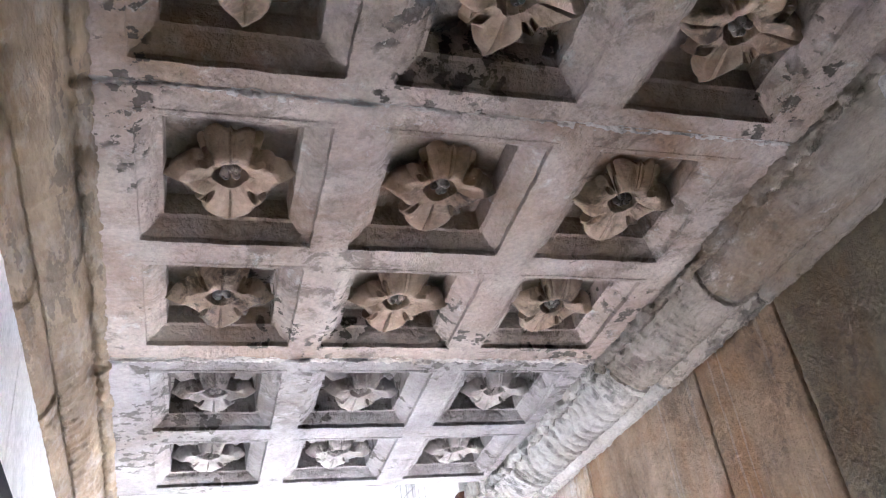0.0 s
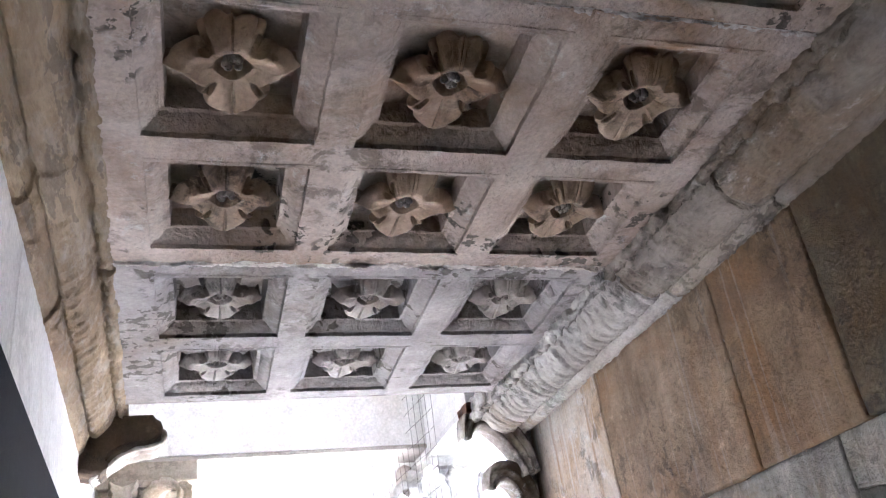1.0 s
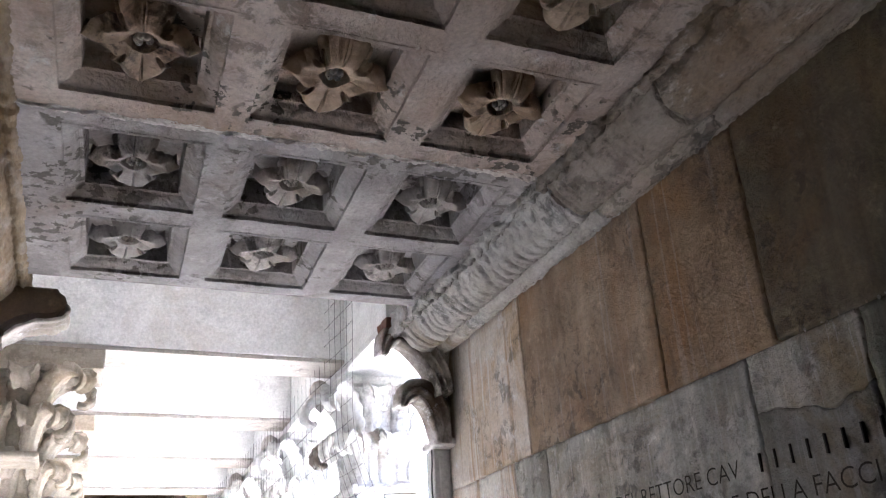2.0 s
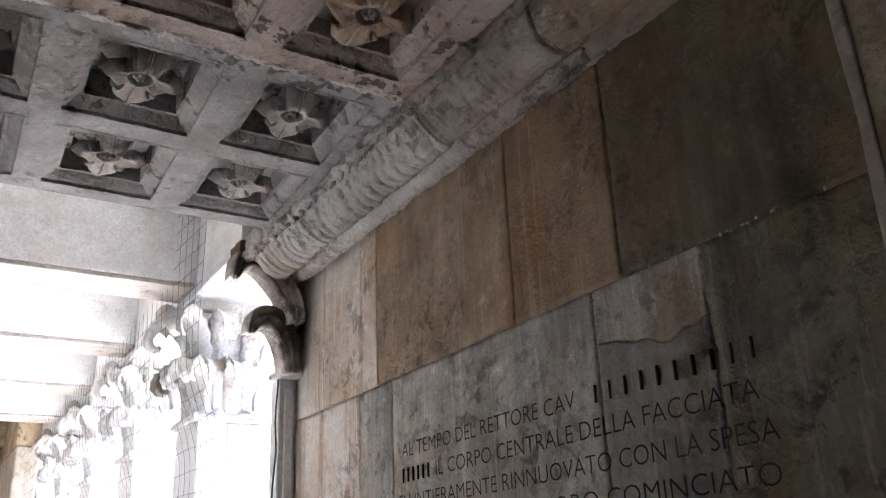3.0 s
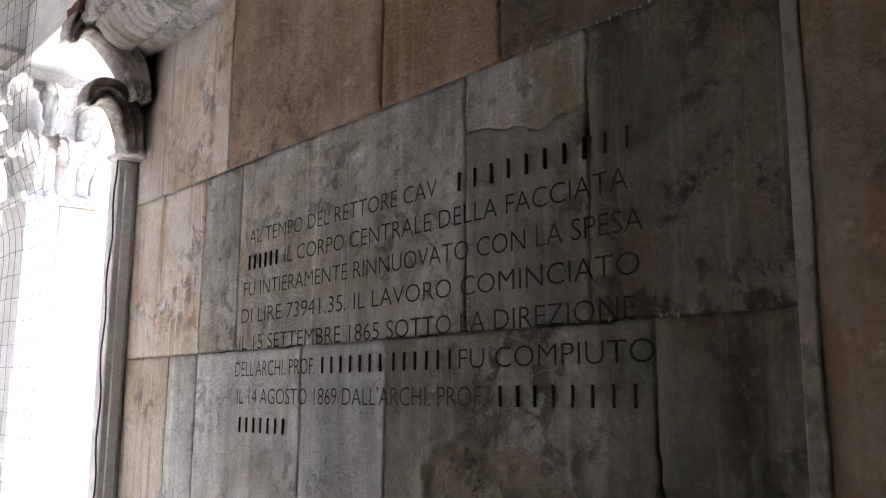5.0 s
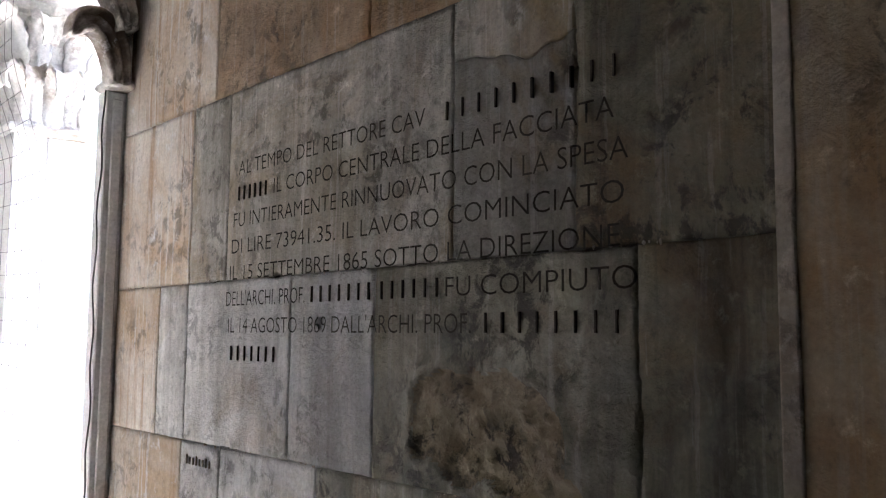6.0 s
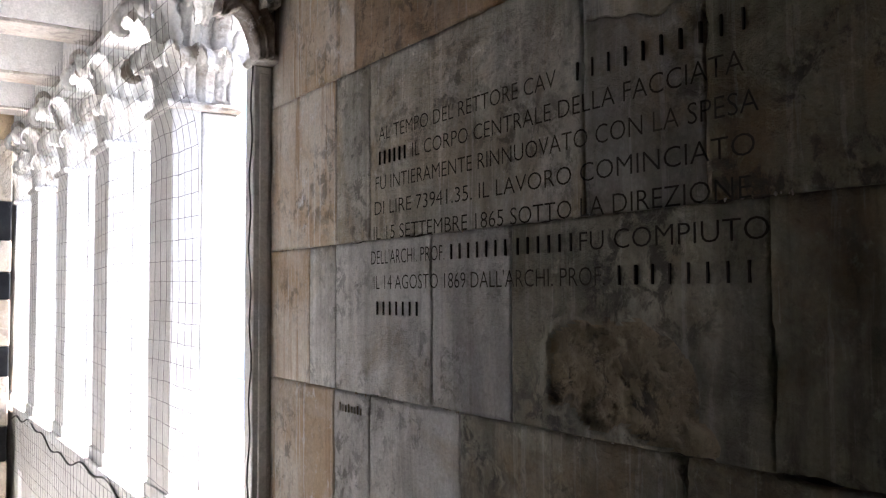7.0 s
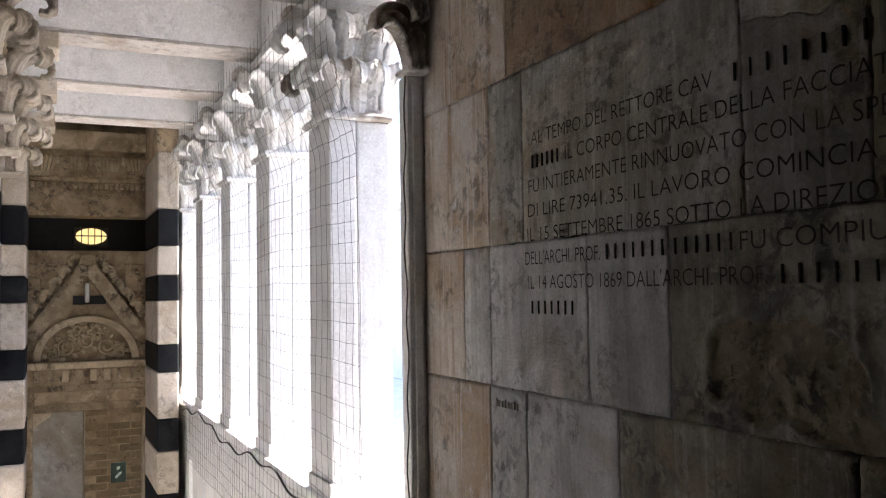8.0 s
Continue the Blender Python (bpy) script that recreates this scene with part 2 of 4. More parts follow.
M_BRICK = stone("brown_brick", (0.36, 0.28, 0.17), (0.25, 0.185, 0.105), (0.18, 0.125, 0.07), grime=0.5, vary=0.15)
M_LAMP = plain("lamp_glass", (1.0, 0.72, 0.30), 0.3, emit=0.22)
M_IRON_BLACK = plain("black_iron_and_openings", (0.02, 0.02, 0.02), 0.5, 0.6)
M_SIGN = plain("sign_green", (0.012, 0.04, 0.03), 0.4)
M_SIGNW = plain("sign_white", (0.55, 0.65, 0.6), 0.4)


# ---- mesh helpers ----
def finish(me, material, smooth=False):
    me.materials.append(material)
    if smooth:
        me.polygons.foreach_set("use_smooth", [True] * len(me.polygons))
    me.update()
    return me


def part(name, bm, material, parent, label="", smooth=False):
    """One mesh object under a thing or part (or at top level, parent None)."""
    me = bpy.data.meshes.new(name)
    bmesh.ops.recalc_face_normals(bm, faces=bm.faces)
    bm.to_mesh(me)
    bm.free()
    ob = new(name, finish(me, material, smooth))
    ob.parent = parent
    return tagged(ob, label)


def raw(name, verts, faces, material, parent, label="", smooth=True):
    me = bpy.data.meshes.new(name)
    me.from_pydata([tuple(map(float, v)) for v in verts], [], faces)
    ob = new(name, finish(me, material, smooth))
    ob.parent = parent
    return tagged(ob, label)


def thing(name, label, category, group="", kind="", at=(0, 0, 0)):
    e = new(name)
    e.location = at
    e.empty_display_size = 0.1
    return tagged(e, label, category, group, kind)


def box(bm, x0, x1, y0, y1, z0, z1, bevel=0.0, seg=1):
    r = bmesh.ops.create_cube(bm, size=1.0, matrix=Matrix.LocRotScale(((x0 + x1) / 2, (y0 + y1) / 2, (z0 + z1) / 2), None, (x1 - x0, y1 - y0, z1 - z0)))
    if bevel:
        es = {e for v in r["verts"] for e in v.link_edges}
        bmesh.ops.bevel(bm, geom=list(es), offset=bevel, segments=seg, affect="EDGES", profile=0.5)
    return bm


def block(x0, x1, y0, y1, z0, z1, bevel=0.0, seg=1):
    return box(bmesh.new(), x0, x1, y0, y1, z0, z1, bevel, seg)


def rough_block(x0, x1, y0, y1, z0, z1, amp=0.003, step=0.06, edge=0.005):
    """A squared stone with slightly uneven faces and worn arrises."""
    bm = block(x0, x1, y0, y1, z0, z1, edge, 2)
    for axis, (a, b) in enumerate(((x0, x1), (y0, y1), (z0, z1))):
        n = min(18, int((b - a) / step))
        for i in range(1, n):
            c = [0, 0, 0]
            c[axis] = a + (b - a) * i / n
            nn = [0, 0, 0]
            nn[axis] = 1
            bmesh.ops.bisect_plane(bm, geom=bm.verts[:] + bm.edges[:] + bm.faces[:], plane_co=c, plane_no=nn)
    for v in bm.verts:
        v.co += noise.noise_vector(v.co * 9.0) * amp + noise.noise_vector(v.co * 31.0) * amp * 0.5
    return bm


def sweep_y(profile, y0, y1, ny, wob=0.0, relief=None, close=True):
    """A profile of (x, z) swept along y; relief(s, y) moves a point along the outward normal. Returns verts, faces."""
    n = len(profile)
    pr = np.array(profile, float)
    tang = np.gradient(pr, axis=0)
    nor = np.stack([tang[:, 1], -tang[:, 0]], 1)
    nor /= np.linalg.norm(nor, axis=1)[:, None] + 1e-9
    verts, faces = [], []
    for j in range(ny + 1):
        y = y0 + (y1 - y0) * j / ny
        for i in range(n):
            d = relief(i / (n - 1), y) if relief else 0.0
            if wob and 0 < i < n - 1:
                d += wob * noise.noise(Vector((pr[i, 0] * 14, y * 14, pr[i, 1] * 14))) + wob * 0.6 * noise.noise(Vector((pr[i, 0] * 45, y * 45, pr[i, 1] * 45)))
            verts.append((pr[i, 0] + nor[i, 0] * d, y, pr[i, 1] + nor[i, 1] * d))
    for j in range(ny):
        for i in range(n - 1):
            a = j * n + i
            faces.append((a, a + 1, a + n + 1, a + n))
        if close:
            faces.append((j * n + n - 1, j * n, (j + 1) * n, (j + 1) * n + n - 1))
    faces.append(tuple(range(n - 1, -1, -1)))
    faces.append(tuple(range(ny * n, ny * n + n)))
    return verts, faces


def leaf_mesh(path, width, out, up, side, origin, nu=16, nv=8, lobes=4, cup=0.25, thick=0.008, ragged=0.22, seed=0.0, flute_amp=0.10):
    """A carved leaf: a path of (out, up) distances, broadened to the sides, with a rib, lobed edges and real thickness."""
    pts = np.array(path, float)
    t = np.linspace(0, 1, len(pts))
    us = np.linspace(0, 1, nu + 1)
    # smooth the path
    px = np.interp(us, t, pts[:, 0])
    pz = np.interp(us, t, pts[:, 1])
    for _ in range(2):
        px[1:-1] = (px[:-2] + 2 * px[1:-1] + px[2:]) / 4
        pz[1:-1] = (pz[:-2] + 2 * pz[1:-1] + pz[2:]) / 4
    tx, tz = np.gradient(px), np.gradient(pz)
    ln = np.hypot(tx, tz) + 1e-9
    nx, nz = tz / ln, -tx / ln
    out, up, side, origin = (np.array(v, float) for v in (out, up, side, origin))
    grids = []
    for layer in (0, 1):
        for i, u in enumerate(us):
            w = width(u) * (1 + ragged * (abs(math.sin(lobes * math.pi * u + seed)) - 0.5))
            for j in range(nv + 1):
                v = -1 + 2 * j / nv
                flute = flute_amp * math.cos(v * 3.0 * math.pi) * (1 - abs(v) * 0.4)
                d = -cup * w * v * v + flute * w * 0.5 + 0.003 * noise.noise(Vector((u * 7 + seed, v * 4, seed)))
                d -= thick * layer
                grids.append(origin + out * (px[i] + nx[i] * d) + up * (pz[i] + nz[i] * d) + side * (v * w))
    k, m = nv + 1, (nu + 1) * (nv + 1)
    faces = []
    for i in range(nu):
        for j in range(nv):
            a = i * k + j
            faces.append((a, a + 1, a + k + 1, a + k))
            faces.append((m + a, m + a + k, m + a + k + 1, m + a + 1))
    for i in range(nu):
        for j in (0, nv):
            a = i * k + j
            faces.append((a, a + k, m + a + k, m + a) if j == 0 else (a, m + a, m + a + k, a + k))
    for j in range(nv):
        for i in (0, nu):
            a = i * k + j
            faces.append((a, m + a, m + a + 1, a + 1) if i == 0 else (a, a + 1, m + a + 1, m + a))
    return grids, faces


def join(chunks):
    verts, faces = [], []
    for v, f in chunks:
        o = len(verts)
        verts += list(v)
        faces += [tuple(i + o for i in q) for q in f]
    return verts, faces


def lathe(profile, centre, axis_down=True, seg=16, squash=1.0):
    """A turned body from (radius, drop) pairs about a vertical axis."""
    verts, faces = [], []
    for r, d in profile:
        for k in range(seg):
            a = 2 * math.pi * k / seg
            verts.append((centre[0] + r * math.cos(a), centre[1] + r * math.sin(a) * squash, centre[2] + (-d if axis_down else d)))
    n = len(profile)
    for i in range(n - 1):
        for k in range(seg):
            a, b = i * seg + k, i * seg + (k + 1) % seg
            faces.append((a, b, b + seg, a + seg))
    faces.append(tuple(range(seg)))
    faces.append(tuple(range((n - 1) * seg, n * seg))[::-1])
    return verts, faces


def smooth_step(a, b, v):
    t = max(0.0, min(1.0, (v - a) / (b - a)))
    return t * t * (3 - 2 * t)


# ---- plan ----
WALL_X = 1.5          # face of the inscribed wall
LEFT_X = -0.205       # face of the left wall
SOFFIT_Z = 2.928      # underside of the coffered slabs
SLAB_END = 2.995
PIER_Y0, PIER_PITCH, PIER_W, PIER_X = 3.99, 1.163, 0.335, 1.30
SILL_Z, NECK_Z, BEAM_Z = 0.73, 2.43, 3.0
BEAM_Y0, BEAM_PITCH, BEAM_D = 3.93, 1.115, 0.25
FRIEZE_X = 1.235
PORTAL_Y = 8.45       # front of the pillars beside the portal
PORTAL_BACK = 9.35    # face of the portal between them
COLONNADE_END = 9.75
FLOOR_Z = 0.05
LOW_Z = -1.75

# ---- floor, stairs, outside ----
# Floor is out of view; its dark grey limits light bounced upwards.
floor = tagged(part("floor", block(LEFT_X - 0.4, 1.9, -1.5, 3.5, FLOOR_Z - 0.2, FLOOR_Z), M_FLOOR, None), "unseen grey stone floor of the passage, dark to cut bounced light", "floor", kind="structure")
N_STEP = 10
for k in range(N_STEP):
    z = FLOOR_Z - (k + 1) * 0.18
    st = part("step", block(LEFT_X - 0.2, 1.34, 3.5 + k * 0.3, 3.82 + k * 0.3, z - 0.25, z, 0.01), M_PAVE, None)
    tagged(st, "worn pale stone step going down the passage", "step", "steps of the stair", "structure")
tagged(part("floor_lower", block(LEFT_X - 0.4, 1.74, 6.45, 11.0, LOW_Z - 0.2, LOW_Z), M_PAVE, None), "pale stone floor before the far portal", "floor", kind="structure")
tagged(part("ground", block(1.75, 60, -40, 60, LOW_Z - 0.3, LOW_Z - 0.02), M_PAVE, None), "sunlit pale stone paving outside the colonnade", "ground", kind="structure")

# ---- left wall in black and white courses ----
wall_left = thing("wall_left", "left wall of black and white marble courses", "wall", kind="structure")
bands = [(3.6, 2.53, M_WHITE), (2.53, 2.13, M_BLACK), (2.13, 1.85, M_WHITE), (1.85, 1.62, M_BLACK), (1.62, 1.25, M_WHITE),
         (1.25, 1.01, M_BLACK), (1.01, 0.60, M_WHITE), (0.60, 0.36, M_BLACK), (0.36, -0.10, M_WHITE), (-0.10, -0.35, M_BLACK), (-0.35, LOW_Z - 0.2, M_WHITE)]
for zt, zb, mt in bands:
    y = -1.5
    while y < COLONNADE_END:
        ln = random.uniform(1.1, 1.7)
        y1 = min(y + ln, COLONNADE_END)
        part("marble_block", block(LEFT_X - 0.3, LEFT_X + (0.006 if mt is M_BLACK else 0.0), y, y1 - 0.003, zb, zt - 0.003, 0.003), mt, wall_left)
        y = y1

# ---- coffered soffit ----
COLS = [(-0.002, 0.35), (0.407, 0.76), (0.828, 1.163)]
SLABS = [(0.085, 1.042, [(0.155, 0.545), (0.61, 1.005)], M_SLAB_WARM, M_ROSE_WARM, -0.004),
         (1.050, 1.992, [(1.105, 1.495), (1.558, 1.93)], M_SLAB_WARM, M_ROSE_WARM, 0.0),
         (2.000, SLAB_END, [(2.062, 2.46), (2.535, 2.935)], M_SLAB_GREY, M_ROSE_GREY, 0.004)]
FRAME = [(0.0, 0.0), (0.001, -0.002), (0.011, -0.002), (0.013, 0.009), (0.018, 0.010), (0.024, 0.012), (0.032, 0.017), (0.040, 0.024), (0.047, 0.033), (0.056, 0.035), (0.058, 0.062)]
X_L, X_R = -0.075, 1.235


def lean(x, y):
    """The coffer columns run a little askew to the walls."""
    w = max(0.0, min(1.0, (x - X_L) / (0.0 - X_L), (X_R - x) / (X_R - 1.163)))
    return x + 0.036 * (y - 1.6) * w


def slab_mesh(y0, y1, rows, zoff, depth):
    xs, ys = [X_L], [y0]
    for a, b in COLS:
        xs += [a, b]
    xs.append(X_R)
    for a, b in rows:
        ys += [a, b]
    ys.append(y1)
    verts, faces = [], []
    z = SOFFIT_Z + zoff

    def quad(a, b, c, d):
        o = len(verts)
        verts.extend((a, b, c, d))
        faces.append((o, o + 1, o + 2, o + 3))

    for i in range(len(xs) - 1):
        for j in range(len(ys) - 1):
            if i % 2 and j % 2:
                rim = [(xs[i] + d, xs[i + 1] - d, ys[j] + d, ys[j + 1] - d, z + h) for d, h in FRAME + [(FRAME[-1][0] + 0.0015, depth)]]
                n = 22
                for k in range(len(rim) - 1):
                    loops = []
                    for ring in (k, k + 1):
                        a0, a1, b0, b1, h = rim[ring]
                        chip = 0.0 if ring in (0, len(rim) - 1) else 0.0045
                        loop = []
                        for (px, py), (qx, qy) in (((a0, b0), (a1, b0)), ((a1, b0), (a1, b1)), ((a1, b1), (a0, b1)), ((a0, b1), (a0, b0))):
                            for e in range(n):
                                x, y = px + (qx - px) * e / n, py + (qy - py) * e / n
                                w = chip * max(0.0, noise.noise(Vector((x * 24, y * 24, i + j))) + 0.5 * noise.noise(Vector((x * 70, y * 70, 2)))) * smooth_step(0.0, 0.1, e / n) * smooth_step(1.0, 0.9, e / n)
                                loop.append((x + w * (1 if py != qy else 0) * (1 if x > (a0 + a1) / 2 else -1), y + w * (1 if py == qy else 0) * (1 if y > (b0 + b1) / 2 else -1), h))
                        loops.append(loop)
                    for e in range(4 * n):
                        f = (e + 1) % (4 * n)
                        quad(loops[0][e], loops[0][f], loops[1][f], loops[1][e])
                a0, a1, b0, b1, h = rim[-1]
                quad((a0, b0, h), (a1, b0, h), (a1, b1, h), (a0, b1, h))
            else:
                nx = max(1, int((xs[i + 1] - xs[i]) / 0.03))
                ny = max(1, int((ys[j + 1] - ys[j]) / 0.03))
                for p in range(nx):
                    for q in range(ny):
                        cx = [xs[i] + (xs[i + 1] - xs[i]) * (p + e) / nx for e in (0, 1)]
                        cy = [ys[j] + (ys[j + 1] - ys[j]) * (q + e) / ny for e in (0, 1)]
                        quad((cx[0], cy[0], z), (cx[1], cy[0], z), (cx[1], cy[1], z), (cx[0], cy[1], z))
    # sides and back
    zt = z + 0.24
    for (ax, ay), (bx, by) in (((X_L, y0), (X_R, y0)), ((X_R, y0), (X_R, y1)), ((X_R, y1), (X_L, y1)), ((X_L, y1), (X_L, y0))):
        quad((ax, ay, z), (bx, by, z), (bx, by, zt), (ax, ay, zt))
    quad((X_L, y0, zt), (X_R, y0, zt), (X_R, y1, zt), (X_L, y1, zt))
    out = []
    for v in verts:
        p = Vector(v)
        worn = 0.0025 * noise.noise(p * 13) + 0.0015 * noise.noise(p * 40)
        e = min(abs(v[1] - y0), abs(v[1] - y1))
        if e < 0.02 and v[2] < z + 0.02:
            worn += 0.006 * max(0, noise.noise(p * 25 + Vector((3, 1, 7))))
        out.append((lean(v[0], v[1]), v[1] + (0.004 * noise.noise(p * 30) if e < 0.001 else 0), v[2] + worn))
    return out, faces


def rosette(cx, cy, z, material, parent, star, rnd, size=1.0):
    """A carved flower hanging in its coffer: four full lobed leaves, drilled between, round a hollow cup."""
    turn = rnd.uniform(-0.10, 0.10)
    ph = [rnd.uniform(0, 6.28) for _ in range(6)]
    big = rnd.uniform(0.89, 0.96) * (0.98 if star else 1.0) * size
    NT, NR = 240, 28
    verts, faces = [], []
    for layer in (0, 1):
        for i in range(NR + 1):
            rho = i / NR
            for j in range(NT):
                th = 2 * math.pi * j / NT
                q = (th / (math.pi / 2) + 0.5) % 4
                k = int(q)
                d = (q - k - 0.5) * 2                    # -1 to 1 across a leaf
                ad = abs(d)
                side = k % 2 == 0
                ds = d if k == 0 else -d                 # from the entrance side to the far side
                if star:
                    R = 0.152 - 0.075 * ad ** 0.65 + 0.030 * max(0, 1 - abs(ad - 1.0) / 0.30)
                elif side:
                    R = 0.137 - 0.047 * ad ** 0.7 - (0.022 * ad ** 14 if ds < 0 else 0.0)
                elif k == 1:
                    R = 0.150 - 0.052 * ad ** 0.85
                else:
                    R = 0.112 + 0.006 * max(0, 1 - ad / 0.12) - 0.012 * ad ** 3 - 0.022 * ad ** 14
                scallop = abs(math.sin(3.0 * d * math.pi / 2 + 0.5 * math.sin(ph[k]))) ** 0.6
                R += ((0.007 if side else 0.012) * scallop - 0.004) * smooth_step(0.05, 0.3, ad)
                R *= big * (1 + 0.03 * math.sin(th + ph[4]))
                r = 0.023 + (R - 0.023) * rho
                # a flaring trumpet: deep throat, rising funnel, rim rolled back over the panel
                crest = (0.70, 0.84, 0.66, 0.42)[k] if not star else 0.74
                fall = (0.022, 0.010, 0.022, 0.040)[k] if not star else 0.022
                dome = -0.030 + 0.044 * smooth_step(0.0, 0.13, rho) + 0.011 * smooth_step(0.10, crest, rho) - fall * max(0.0, (rho - crest) / (1 - crest)) ** 1.7
                crease = (0.020 if k == 3 else 0.011) * max(0, 1 - abs(ad - 1.0) / 0.07) * smooth_step(0.40, 0.6, rho) * (0.35 if not star and (k == 1 or side and ds > 0) else 1.0)
                rib = 0.007 * max(0, 1 - ad / 0.05) * smooth_step(0.12, 0.4, rho)
                if side and not star:
                    # the upper half of a side leaf lies over the lower half, along an S-shaped edge
                    off = ds - 0.04 - 0.16 * math.sin(5.2 * rho - 0.6) * (1 - rho)
                    grow = smooth_step(0.12, 0.32, rho)
                    crease += grow * (0.032 * math.exp(-((off - 0.07) / 0.07) ** 2) + 0.007 * smooth_step(0.0, 0.06, off) * smooth_step(0.9, 0.2, off))
                    crease -= grow * 0.006 * smooth_step(-0.45, 0.0, off) * smooth_step(0.03, 0.0, off)
                    rib = 0.0
                vein = 0.0013 * math.cos(7.0 * d * math.pi / 2) * rho
                wave = 0.003 * rho ** 3 * math.sin(3.5 * d * math.pi / 2 + ph[k]) + 0.005 * rho ** 5 * math.cos(3 * d * math.pi / 2)
                slot = 0.86 if side or star else 0.80
                eye = 0.048 * math.exp(-((ad - slot) / 0.085) ** 4 - ((rho - 0.62) / 0.12) ** 2) * (0.0 if side and ds > 0 and not star else 1.0)
                h = dome - crease - rib + vein + wave - eye
                h += 0.002 * noise.noise(Vector((cx * 9 + r * 35 * math.cos(th), cy * 9 + r * 35 * math.sin(th), ph[5])))
                if layer:
                    h = min(h - 0.007, 0.004 * rho)
                a = th + turn
                verts.append((cx + r * math.cos(a), cy + r * math.sin(a), z - h))
    m = (NR + 1) * NT
    for i in range(NR):
        for j in range(NT):
            a, b = i * NT + j, i * NT + (j + 1) % NT
            faces.append((a, a + NT, b + NT, b))
            faces.append((m + a, m + b, m + b + NT, m + a + NT))
    for j in range(NT):
        a, b = NR * NT + j, NR * NT + (j + 1) % NT
        faces.append((a, m + a, m + b, b))
    stem = lathe([(0.040, -0.05), (0.034, -0.036), (0.022, -0.034)], (cx, cy, z), seg=14)
    rose = raw("rosette", *join([(verts, faces), stem]), material, parent)
    rose.data.set_sharp_from_angle(angle=math.radians(38))
    grains = []
    for k in range(5):
        a = 2 * math.pi * k / 5 + rnd.random()
        grains.append(lathe([(0.003, -0.03), (0.005, -0.004), (0.0085, 0.006), (0.007, 0.011), (0.002, 0.013)], (cx + 0.013 * math.cos(a), cy + 0.013 * math.sin(a), z), seg=7))
    grains.append(lathe([(0.003, -0.03), (0.005, -0.004), (0.006, 0.006), (0.002, 0.009)], (cx, cy, z), seg=7))
    raw("stamens", *join(grains), M_ROSE_GREY, rose)


rnd = random.Random(5)
for k, (y0, y1, rows, mat, mrose, zoff) in enumerate(SLABS):
    label = ("grey-white weathered marble ceiling slab with six carved coffers" if k == 2 else "brown-stained weathered marble ceiling slab with six carved coffers")
    slab = raw("ceiling_slab", *slab_mesh(y0, y1, rows, zoff, 0.104 if k == 2 else 0.080), mat, None, label, smooth=False)
    tagged(slab, category="ceiling slab", group="coffered slabs of the soffit", kind="structure")
    for a, b in COLS:
        for c, d in rows:
            rosette(lean((a + b) / 2, (c + d) / 2), (c + d) / 2 + 0.010, SOFFIT_Z + zoff + 0.048, mrose, slab, k == 0, rnd, 0.87 if k == 2 else 0.97)

# broken mortar ridges along the slab seams
for ys in (1.046, 1.996):
    verts, faces = [], []
    NXR, NYR = 420, 10
    for i in range(NXR + 1):
        x = X_L + (X_R - X_L) * i / NXR
        for j in range(NYR + 1):
            t = j / NYR * 2 - 1
            q = Vector((x * 11, ys * 7 + t, 0))
            wide = 0.016 + 0.010 * noise.noise(q)
            h = (1 - t * t) * (0.003 + 0.016 * max(0, noise.noise(q * 1.7 + Vector((1, 2, 3))))) + 0.007 * noise.noise(Vector((x * 60, t * 4, ys))) + 0.004 * noise.noise(Vector((x * 140, t * 8, ys)))
            verts.append((x, ys + wide * t + 0.006 * noise.noise(q * 3), SOFFIT_Z + 0.004 - (h if abs(t) < 1 else -0.006)))
    for i in range(NXR):
        for j in range(NYR):
            a = i * (NYR + 1) + j
            faces.append((a, a + 1, a + NYR + 2, a + NYR + 1))
    tagged(raw("seam_ridge", verts, faces, M_MOULD, None, "crumbling mortar ridge along a seam of the soffit"), category="mortar", kind="structure")

# rest of the passage's roof, behind and above
tagged(part("ceiling_back", block(LEFT_X - 0.3, 1.9, -1.5, 0.08, SOFFIT_Z + 0.01, SOFFIT_Z + 0.3), M_SLAB_WARM, None), "plain weathered stone ceiling", "ceiling", kind="structure")
tagged(part("ceiling_over_slabs", block(LEFT_X - 0.3, 1.9, 0.085, SLAB_END - 0.02, SOFFIT_Z + 0.25, SOFFIT_Z + 0.6), M_BEAM, None), "stone mass over the coffered slabs", "ceiling", kind="structure")

# ---- mouldings between soffit and walls ----
R_PROF = [(1.52, 2.99), (1.222, 2.99), (1.222, 2.918), (1.228, 2.906), (1.248, 2.904), (1.254, 2.920), (1.262, 2.922), (1.268, 2.908), (1.276, 2.890), (1.290, 2.874), (1.310, 2.860),
          (1.334, 2.850), (1.360, 2.845), (1.384, 2.846), (1.402, 2.858), (1.408, 2.880), (1.418, 2.880), (1.422, 2.866), (1.430, 2.856), (1.446, 2.851), (1.462, 2.853), (1.472, 2.862), (1.476, 2.874), (1.488, 2.876), (1.52, 2.874)]



def dense(profile):
    """The same profile with every second point added between."""
    out = []
    for (a, b), (c, d) in zip(profile, profile[1:]):
        out += [(a, b), ((a + c) / 2, (b + d) / 2)]
    return out + [profile[-1]]


